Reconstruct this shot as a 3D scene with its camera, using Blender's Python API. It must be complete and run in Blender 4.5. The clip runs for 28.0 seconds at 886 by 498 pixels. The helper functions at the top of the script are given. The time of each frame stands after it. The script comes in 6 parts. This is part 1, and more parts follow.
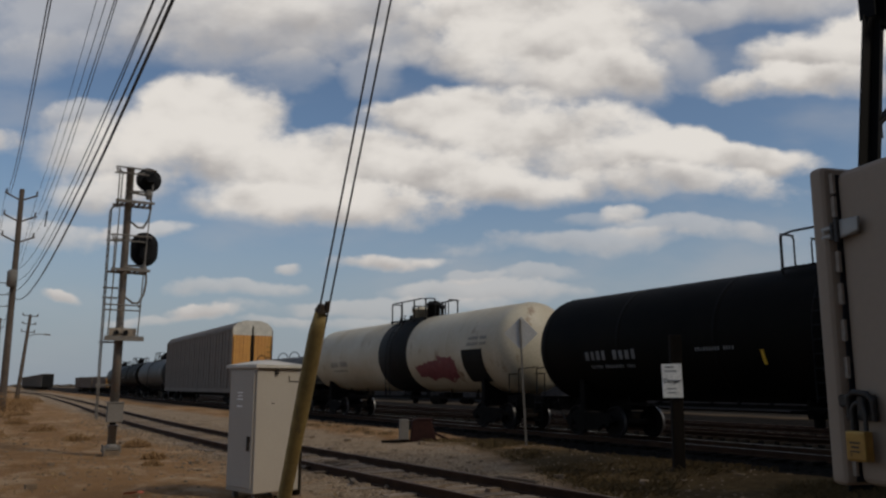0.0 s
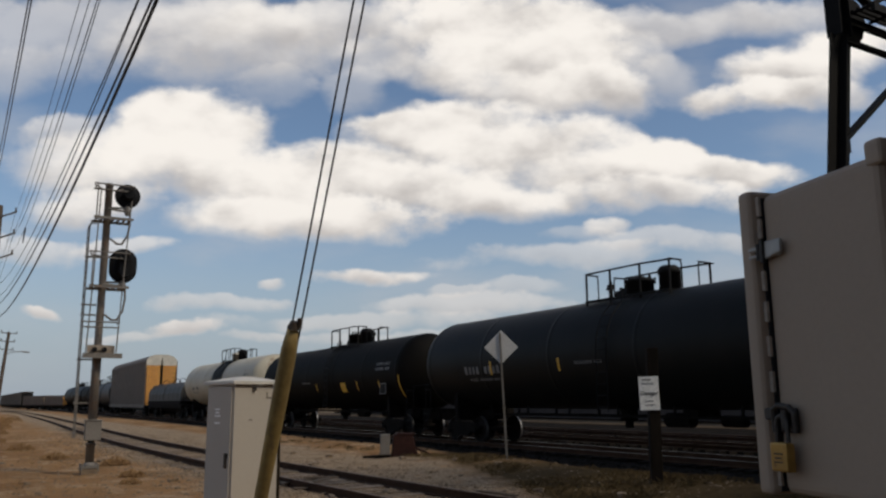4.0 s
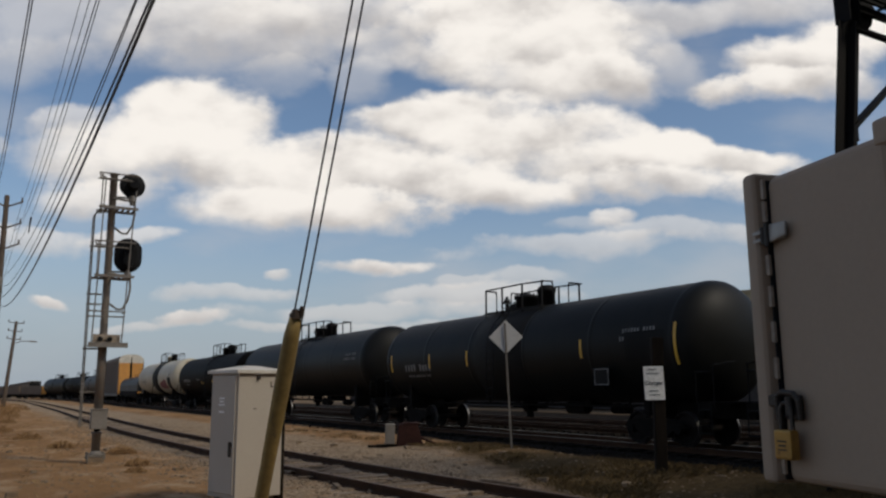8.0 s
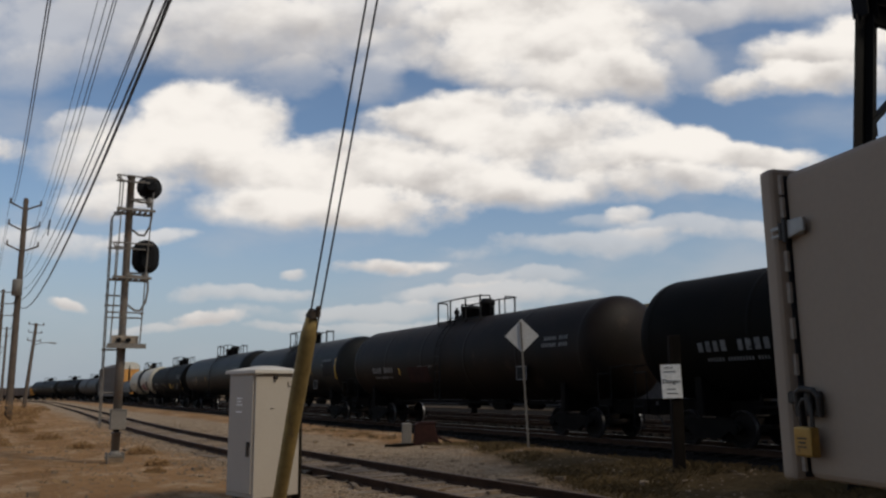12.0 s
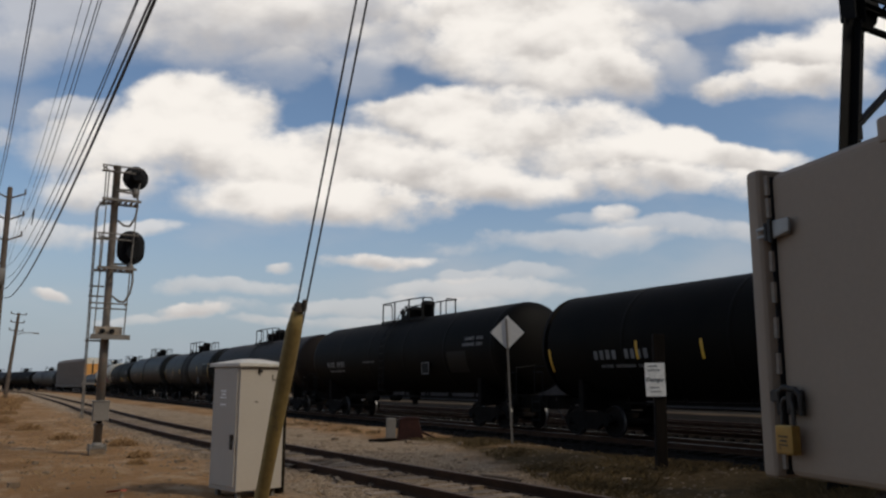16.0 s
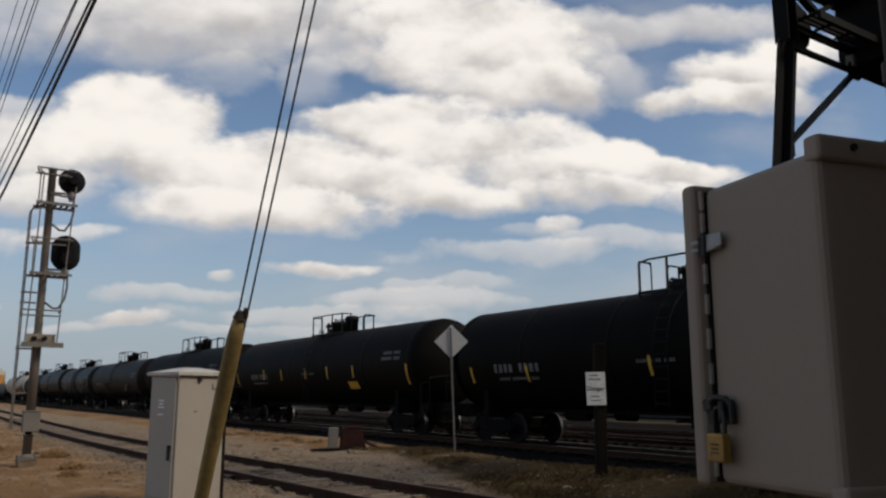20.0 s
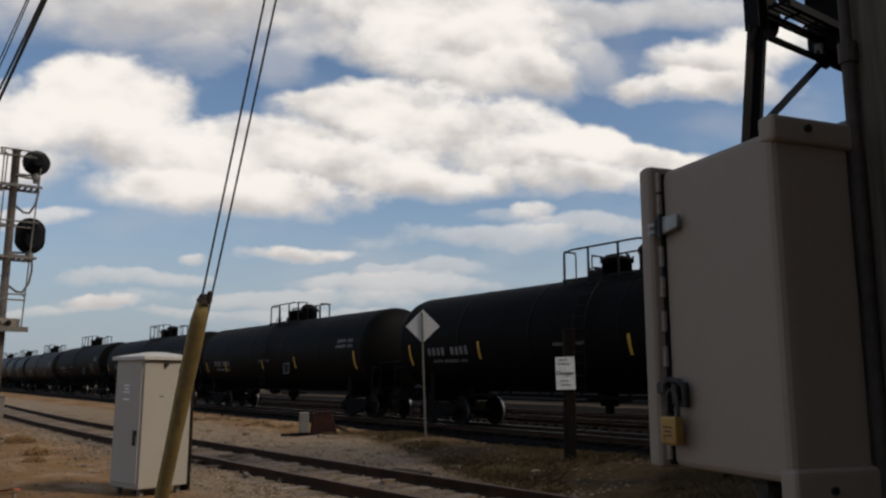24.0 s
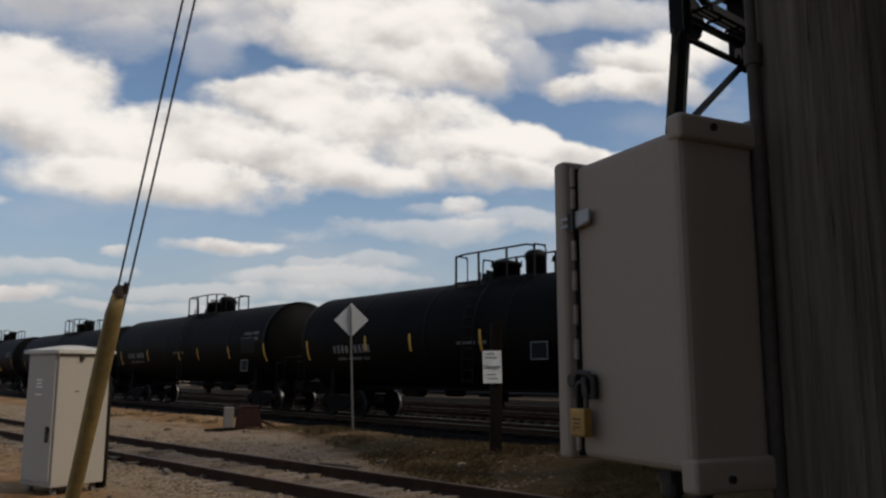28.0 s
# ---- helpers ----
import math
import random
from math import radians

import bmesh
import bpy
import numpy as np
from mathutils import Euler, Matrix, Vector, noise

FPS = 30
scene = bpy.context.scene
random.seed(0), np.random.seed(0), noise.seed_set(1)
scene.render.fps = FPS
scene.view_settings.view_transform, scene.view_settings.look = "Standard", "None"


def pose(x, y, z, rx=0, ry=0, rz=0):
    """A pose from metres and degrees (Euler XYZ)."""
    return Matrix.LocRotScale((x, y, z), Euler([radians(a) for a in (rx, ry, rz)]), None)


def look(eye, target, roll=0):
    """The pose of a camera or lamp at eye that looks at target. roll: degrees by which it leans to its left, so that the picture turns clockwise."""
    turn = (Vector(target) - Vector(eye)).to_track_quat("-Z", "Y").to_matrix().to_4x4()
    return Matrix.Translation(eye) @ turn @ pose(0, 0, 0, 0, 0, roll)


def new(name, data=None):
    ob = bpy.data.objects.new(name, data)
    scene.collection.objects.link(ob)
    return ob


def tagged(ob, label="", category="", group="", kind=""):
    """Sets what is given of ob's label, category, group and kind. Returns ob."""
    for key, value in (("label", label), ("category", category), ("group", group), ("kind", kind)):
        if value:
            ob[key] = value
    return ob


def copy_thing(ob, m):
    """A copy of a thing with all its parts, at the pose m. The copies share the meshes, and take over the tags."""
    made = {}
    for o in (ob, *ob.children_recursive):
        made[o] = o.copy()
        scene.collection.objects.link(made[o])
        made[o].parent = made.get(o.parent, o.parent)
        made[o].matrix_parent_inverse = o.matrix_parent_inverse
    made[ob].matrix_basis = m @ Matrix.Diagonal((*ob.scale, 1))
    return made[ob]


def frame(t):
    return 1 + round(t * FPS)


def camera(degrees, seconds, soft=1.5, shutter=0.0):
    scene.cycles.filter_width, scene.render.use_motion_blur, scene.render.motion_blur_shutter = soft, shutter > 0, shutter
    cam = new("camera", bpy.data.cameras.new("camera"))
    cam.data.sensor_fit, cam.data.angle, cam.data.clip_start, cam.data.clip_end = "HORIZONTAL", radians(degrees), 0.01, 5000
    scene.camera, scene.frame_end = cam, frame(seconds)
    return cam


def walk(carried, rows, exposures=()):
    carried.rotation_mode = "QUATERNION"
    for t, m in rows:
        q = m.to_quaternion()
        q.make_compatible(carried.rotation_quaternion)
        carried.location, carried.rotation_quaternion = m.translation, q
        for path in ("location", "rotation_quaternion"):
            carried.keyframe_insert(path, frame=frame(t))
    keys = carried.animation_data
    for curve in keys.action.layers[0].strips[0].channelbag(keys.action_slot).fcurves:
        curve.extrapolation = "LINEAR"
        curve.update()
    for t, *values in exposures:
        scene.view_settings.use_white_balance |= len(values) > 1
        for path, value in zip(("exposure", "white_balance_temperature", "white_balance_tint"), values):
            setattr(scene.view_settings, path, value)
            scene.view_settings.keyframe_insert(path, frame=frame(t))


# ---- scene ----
cam = camera(58.23, 28.0, soft=2.4)
EXPOSURE = -0.05
PATH = [
    (0, (0.000, 0.000, 1.600), (4.776, 8.620, 3.298), 0.13),
    (0.5, (0.029, -0.042, 1.600), (4.717, 8.609, 3.379), 0.72),
    (1, (0.068, -0.059, 1.604), (4.751, 8.603, 3.348), 0.63),
    (1.5, (0.052, -0.069, 1.604), (4.769, 8.566, 3.393), 0.14),
    (2, (0.051, -0.074, 1.602), (4.828, 8.523, 3.414), 0.39),
    (2.5, (0.051, -0.089, 1.601), (4.919, 8.454, 3.425), 0.37),
    (3, (0.052, -0.095, 1.610), (4.950, 8.421, 3.480), 0.25),
    (3.5, (0.047, -0.109, 1.607), (4.949, 8.410, 3.454), 0.15),
    (4, (0.046, -0.127, 1.607), (4.983, 8.366, 3.474), -0.42),
    (4.5, (0.050, -0.146, 1.603), (5.025, 8.317, 3.510), -0.63),
    (6.5, (0.113, -0.106, 1.604), (5.181, 8.304, 3.501), -0.95),
    (7, (0.121, -0.114, 1.600), (5.248, 8.270, 3.446), -1.28),
    (7.5, (0.129, -0.109, 1.601), (5.290, 8.269, 3.382), -0.73),
    (8, (0.088, -0.099, 1.597), (4.973, 8.449, 3.345), -0.32),
    (8.5, (0.063, -0.087, 1.594), (4.732, 8.593, 3.286), 0.16),
    (9, (0.054, -0.086, 1.593), (4.510, 8.708, 3.272), 0.18),
    (9.5, (0.061, -0.097, 1.593), (4.503, 8.703, 3.273), -0.11),
    (10, (0.064, -0.103, 1.595), (4.543, 8.670, 3.322), 0.01),
    (10.5, (0.057, -0.100, 1.594), (4.589, 8.649, 3.304), -0.25),
    (11, (0.076, -0.092, 1.598), (4.709, 8.596, 3.346), -0.50),
    (11.5, (0.084, -0.099, 1.594), (4.776, 8.557, 3.344), -0.51),
    (13.5, (0.093, -0.100, 1.595), (4.879, 8.507, 3.329), -0.84),
    (14, (0.102, -0.091, 1.593), (4.968, 8.470, 3.333), -0.65),
    (14.5, (0.106, -0.088, 1.596), (5.076, 8.419, 3.312), -0.30),
    (15, (0.091, -0.091, 1.594), (5.065, 8.424, 3.254), -0.11),
    (15.5, (0.081, -0.103, 1.589), (5.066, 8.403, 3.259), 0.03),
    (16, (0.079, -0.103, 1.591), (4.947, 8.467, 3.280), 0.17),
    (16.5, (0.085, -0.107, 1.591), (4.946, 8.465, 3.298), -0.11),
    (17, (0.091, -0.110, 1.594), (4.972, 8.447, 3.313), -0.30),
    (17.5, (0.095, -0.103, 1.592), (5.007, 8.438, 3.305), -0.19),
    (18, (0.091, -0.117, 1.598), (5.199, 8.293, 3.386), -0.26),
    (18.5, (0.096, -0.121, 1.600), (5.431, 8.153, 3.356), -0.21),
    (19, (0.096, -0.125, 1.597), (5.629, 8.015, 3.366), -0.03),
    (19.5, (0.091, -0.117, 1.600), (5.620, 8.031, 3.345), 0.10),
    (20, (0.078, -0.117, 1.593), (5.521, 8.076, 3.391), 0.11),
    (20.5, (0.091, -0.110, 1.590), (5.440, 8.172, 3.264), -0.21),
    (22.5, (0.110, -0.100, 1.590), (5.329, 8.269, 3.242), 0.06),
    (23, (0.131, -0.097, 1.588), (5.699, 8.053, 3.192), 0.39),
    (23.5, (0.146, -0.110, 1.589), (5.917, 7.887, 3.243), 0.16),
    (24, (0.143, -0.114, 1.588), (5.875, 7.919, 3.205), 0.08),
    (24.5, (0.148, -0.116, 1.590), (5.900, 7.902, 3.211), -0.19),
    (25, (0.152, -0.113, 1.584), (5.941, 7.896, 3.114), -0.18),
    (25.5, (0.161, -0.117, 1.590), (6.252, 7.648, 3.202), -0.33),
    (26, (0.160, -0.110, 1.591), (6.332, 7.582, 3.247), -0.06),
    (26.5, (0.159, -0.123, 1.591), (6.428, 7.491, 3.242), -0.21),
    (27, (0.161, -0.119, 1.591), (6.429, 7.494, 3.250), 0.18),
    (27.5, (0.173, -0.132, 1.586), (6.556, 7.398, 3.185), -0.36),
    (28, (0.188, -0.129, 1.585), (6.604, 7.384, 3.130), -0.01),
]
walk(cam, [(t, look(eye, target, roll)) for t, eye, target, roll in PATH], exposures=[(0, EXPOSURE - 0.33), (0.5, EXPOSURE - 0.18), (1.0, EXPOSURE - 0.03), (1.4, EXPOSURE), (28, EXPOSURE)])

# ---------------------------------------------------------------- light
SUN_FROM = Vector((0.46, -0.66, 0.80)).normalized()
sun_data = bpy.data.lights.new("sun", "SUN")
sun_data.energy, sun_data.angle, sun_data.color = 1.65, radians(9.0), (1.0, 0.90, 0.74)
sun = new("sun", sun_data)
sun.matrix_world = look(SUN_FROM * 100, (0, 0, 0))

world = bpy.data.worlds.new("sky")
scene.world = world
world.use_nodes = True


def graph(tree):
    """A short way to add nodes: node(type, inputs by index, settings)."""
    tree.nodes.clear()

    def node(kind, *values, **settings):
        made = tree.nodes.new(kind)
        for key, value in settings.items():
            setattr(made, key, value)
        for n, value in enumerate(values):
            if value is None:
                continue
            if isinstance(value, bpy.types.NodeSocket):
                tree.links.new(value, made.inputs[n])
            else:
                made.inputs[n].default_value = value
        return made

    return node


def cloud_layer():
    """One cloud laid over what lies behind it."""
    group = bpy.data.node_groups.new("cloud_layer", "ShaderNodeTree")
    for name, kind in (("Spot", "NodeSocketVector"), ("Edge", "NodeSocketFloat"), ("Lumps", "NodeSocketFloat"), ("Tone", "NodeSocketFloat"), ("Cover", "NodeSocketFloat"), ("Centre", "NodeSocketVector"), ("Stretch", "NodeSocketVector"), ("Dense", "NodeSocketFloat"), ("Rough", "NodeSocketFloat")):
        group.interface.new_socket(name, in_out="INPUT", socket_type=kind)
    for name in ("Tone", "Cover"):
        group.interface.new_socket(name, in_out="OUTPUT", socket_type="NodeSocketFloat")
    node = graph(group)
    given = node("NodeGroupInput").outputs

    def calc(op, a, b=0.5):
        return node("ShaderNodeMath", a, b, operation=op).outputs[0]

    off = node("ShaderNodeVectorMath", node("ShaderNodeVectorMath", given["Spot"], given["Centre"], operation="SUBTRACT").outputs[0], given["Stretch"], operation="MULTIPLY").outputs[0]
    up = node("ShaderNodeVectorMath", off, (0.0, 1.0, 0.0), operation="DOT_PRODUCT").outputs["Value"]
    thick = calc("ADD", calc("SUBTRACT", 1.0, node("ShaderNodeVectorMath", off, off, operation="DOT_PRODUCT").outputs["Value"]), calc("MULTIPLY", given["Edge"], given["Rough"]))
    soft = node("ShaderNodeMapRange", up, -1.0, 0.8, 1.1, 0.52).outputs[0]
    mask = node("ShaderNodeMapRange", thick, calc("MULTIPLY", soft, -1.0), soft, 0.0, given["Dense"], interpolation_type="SMOOTHSTEP").outputs[0]
    tone = calc("ADD", calc("ADD", calc("MULTIPLY", up, 0.34), given["Lumps"]), calc("MULTIPLY", given["Edge"], 0.10))
    tone = node("ShaderNodeMapRange", tone, -0.52, 0.30, 0.0, 1.0, interpolation_type="SMOOTHSTEP").outputs[0]
    out = node("NodeGroupOutput")
    for n, (behind, value) in enumerate(((given["Tone"], tone), (given["Cover"], 1.0))):
        group.links.new(node("ShaderNodeMix", mask, None, behind, value, data_type="FLOAT").outputs[0], out.inputs[n])
    return group


def build_sky():
    node = graph(world.node_tree)

    def calc(op, a, b=0.5, c=0.5):
        return node("ShaderNodeMath", a, b, c, operation=op).outputs[0]

    def vec(op, a, b):
        made = node("ShaderNodeVectorMath", a, b, operation=op)
        return made.outputs["Value"] if op == "DOT_PRODUCT" else made.outputs[0]

    sky = node("ShaderNodeTexSky", sky_type="NISHITA", sun_disc=False, sun_elevation=math.asin(SUN_FROM.z),
               sun_rotation=math.atan2(SUN_FROM.x, SUN_FROM.y), dust_density=1.6, air_density=1.0, altitude=200)
    way = node("ShaderNodeTexCoord").outputs["Generated"]
    # A window of the sky towards the tracks, in which the larger clouds stand.
    yaw, pitch = radians(-29.7), radians(9.9)
    right = Vector((math.cos(yaw), math.sin(yaw), 0))
    ahead = Vector((-math.sin(yaw) * math.cos(pitch), math.cos(yaw) * math.cos(pitch), math.sin(pitch)))
    above = right.cross(ahead)
    depth = calc("MAXIMUM", vec("DOT_PRODUCT", way, ahead), 0.08)
    u = calc("DIVIDE", vec("DOT_PRODUCT", way, right), depth)
    v = calc("DIVIDE", vec("DOT_PRODUCT", way, above), depth)
    spot = node("ShaderNodeCombineXYZ", u, v, 0.0).outputs[0]
    sep = node("ShaderNodeSeparateXYZ", way)
    lift = calc("MAXIMUM", sep.outputs[2], 0.03)
    layer = node("ShaderNodeCombineXYZ", calc("DIVIDE", sep.outputs[0], lift), calc("DIVIDE", sep.outputs[1], lift), 0.0).outputs[0]
    loose = node("ShaderNodeTexNoise", layer)
    loose.inputs["Scale"].default_value, loose.inputs["Detail"].default_value = 0.8, 7.0
    open_field = calc("MULTIPLY", calc("SUBTRACT", loose.outputs[0], 0.60), 5.0)
    rim = node("ShaderNodeMapRange", calc("MAXIMUM", calc("ABSOLUTE", calc("MULTIPLY", u, 1.45)), calc("MULTIPLY", v, 2.2)), 0.95, 1.25, 0.0, 1.0, interpolation_type="SMOOTHSTEP").outputs[0]
    back = node("ShaderNodeMapRange", vec("DOT_PRODUCT", way, ahead), 0.1, 0.3, 1.0, 0.0).outputs[0]
    rim = calc("MAXIMUM", rim, back)

    warp = node("ShaderNodeTexNoise", spot)
    warp.inputs["Scale"].default_value, warp.inputs["Detail"].default_value = 6.0, 5.0
    moved = vec("ADD", spot, vec("MULTIPLY", vec("SUBTRACT", warp.outputs["Color"], (0.5, 0.5, 0.5)), (0.120, 0.075, 0.0)))

    def billows(at, scale, detail, rough_=0.55):
        curl = node("ShaderNodeTexNoise", vec("MULTIPLY", at, (1.0, 1.5, 1.0)))
        curl.inputs["Scale"].default_value, curl.inputs["Detail"].default_value, curl.inputs["Roughness"].default_value = scale, detail, rough_
        return calc("SUBTRACT", curl.outputs[0], 0.5)

    edge = calc("ADD", calc("MULTIPLY", billows(spot, 7.0, 5.0, 0.5), 2.3), calc("MULTIPLY", billows(spot, 22.0, 6.0, 0.55), 1.5))
    lumps = calc("SUBTRACT", billows(spot, 8.0, 4.0), billows(vec("ADD", spot, (0.006, 0.028, 0.0)), 8.0, 4.0))
    lumps = calc("ADD", calc("MULTIPLY", lumps, 1.0), calc("MULTIPLY", billows(spot, 4.0, 3.0), 0.75))
    # Thin high veil.
    veil = node("ShaderNodeTexNoise", vec("MULTIPLY", spot, (1.0, 2.5, 1.0)))
    veil.inputs["Scale"].default_value, veil.inputs["Detail"].default_value = 4.0, 6.0
    veil = node("ShaderNodeMapRange", veil.outputs[0], 0.45, 0.75, 0.0, 0.38, interpolation_type="SMOOTHSTEP").outputs[0]
    # Towards the horizon the air turns pale.
    haze = node("ShaderNodeMapRange", sep.outputs[2], 0.0, 0.28, 0.88, 0.0, interpolation_type="SMOOTHSTEP").outputs[0]
    blue = node("ShaderNodeMix", data_type="RGBA", blend_type="MULTIPLY")
    blue.inputs[0].default_value = 1.0
    tree = world.node_tree
    tree.links.new(sky.outputs[0], blue.inputs[6])
    blue.inputs[7].default_value = (*SKY_GAIN, 1)

    def blend(fac, a, b):
        made = node("ShaderNodeMix", data_type="RGBA")
        for n, value in ((0, fac), (6, a), (7, b)):
            if isinstance(value, bpy.types.NodeSocket):
                tree.links.new(value, made.inputs[n])
            else:
                made.inputs[n].default_value = value
        return made.outputs[2]

    air = blend(haze, blue.outputs[2], (*HAZE, 1))
    air = blend(veil, air, (*VEIL, 1))
    # Clouds one before another: crowns catch the sun, bellies are greyer and softer.
    final = air
    rest = node("ShaderNodeMapRange", open_field, -0.45, 0.65, 0.0, 1.0, interpolation_type="SMOOTHSTEP").outputs[0]
    final = blend(calc("MULTIPLY", rest, rim), final, (*(0.5 * (a + b) for a, b in zip(CLOUD_DARK, CLOUD_LIGHT)), 1))
    layer_of_cloud = cloud_layer()
    tone, cover = 0.6, 0.0
    for x, y, a, b, dense in CLOUDS:
        one = node("ShaderNodeGroup", node_tree=layer_of_cloud)
        for name, value in (("Spot", moved), ("Edge", edge), ("Lumps", lumps), ("Tone", tone), ("Cover", cover)):
            if isinstance(value, float):
                one.inputs[name].default_value = value
            else:
                tree.links.new(value, one.inputs[name])
        one.inputs["Centre"].default_value, one.inputs["Stretch"].default_value, one.inputs["Dense"].default_value = (x, y, 0), (1 / a, 1 / b, 0), dense
        one.inputs["Rough"].default_value = 1.0 if b > 0.024 else 1.7
        tone, cover = one.outputs["Tone"], one.outputs["Cover"]
    cloudy = blend(calc("MULTIPLY", haze, 0.6), blend(tone, (*CLOUD_DARK, 1), (*CLOUD_LIGHT, 1)), (*FAR_CLOUD, 1))
    final = blend(cover, final, cloudy)
    ground_side = node("ShaderNodeMapRange", sep.outputs[2], -0.02, 0.0, 1.0, 0.0).outputs[0]
    final = blend(ground_side, final, (0.10, 0.085, 0.07, 1))
    background = node("ShaderNodeBackground", final, 1.0)
    tree.links.new(background.outputs[0], node("ShaderNodeOutputWorld").inputs[0])


# Clouds in the sky window: across, up, half width, half height (tangents of angles).
def cloud(x, y, a, b, dense=1.0):
    return ((x - 784) / 1408, (441 - y) / 1408, a / 1408, b / 1408, dense)


SKY_GAIN = (0.098, 0.104, 0.108)
HAZE, VEIL, FAR_CLOUD = (0.355, 0.41, 0.475), (0.53, 0.53, 0.55), (0.62, 0.565, 0.54)
CLOUD_DARK, CLOUD_LIGHT = (0.47, 0.44, 0.425), (0.975, 0.925, 0.865)
CLOUDS = [cloud(*c) for c in (
    # thin high cloud along the top
    (200, 30, 330, 75, 0.50), (430, 45, 190, 75, 0.62), (60, 95, 120, 40, 0.25), (590, 15, 200, 42, 0.72), (690, 75, 90, 40, 0.55), (640, 135, 55, 45, 0.35), (470, 140, 70, 30, 0.25), (1260, 15, 230, 34, 0.7), (1205, 110, 55, 48, 0.42), (1160, 70, 60, 40, 0.5),
    # the upper bank
    (880, 20, 200, 60), (820, 90, 110, 48, 0.8), (960, 85, 180, 70), (1050, 140, 115, 52), (930, 140, 110, 40, 0.8),
    # the cloud beyond the tower
    (1520, 75, 120, 40), (1440, 110, 120, 42), (1350, 150, 110, 28), (1480, 150, 110, 28, 0.7),
    # the bank over the signal
    (-45, 240, 62, 30), (-90, 180, 32, 15, 0.6), (110, 205, 62, 26, 0.6), (345, 185, 100, 45), (290, 210, 90, 45), (430, 212, 62, 40), (150, 255, 120, 42, 0.75), (320, 265, 200, 52), (190, 325, 115, 34, 0.9),
    # the long bank in the middle
    (690, 216, 45, 26), (850, 192, 118, 36), (760, 222, 130, 40), (1000, 225, 110, 34), (930, 252, 200, 42), (1195, 262, 72, 34), (1120, 285, 190, 40), (1310, 278, 100, 24), (1160, 322, 190, 28, 0.9),
    (600, 270, 150, 34), (520, 300, 190, 48), (720, 305, 180, 42), (860, 330, 130, 34), (470, 355, 130, 36), (620, 362, 170, 32),
    (60, 408, 130, 24, 0.6), (225, 412, 78, 15, 0.65),
    # small and far clouds
    (660, 464, 96, 14, 0.95), (484, 475, 30, 10, 0.7), (85, 527, 36, 11, 0.85), (330, 556, 55, 13, 0.85), (1085, 377, 46, 17, 0.8), (1000, 430, 200, 20, 0.5),
    (1220, 408, 140, 20, 0.5), (1040, 388, 80, 13, 0.3), (400, 512, 110, 14, 0.5), (830, 518, 150, 17, 0.55), (640, 545, 230, 15, 0.45), (240, 565, 70, 9, 0.5), (940, 490, 60, 12, 0.4), (830, 494, 40, 10, 0.4), (500, 508, 30, 9, 0.5), (700, 575, 200, 12, 0.4), (470, 570, 60, 9, 0.5))]
build_sky()

# ---------------------------------------------------------------- materials
MATS = {}


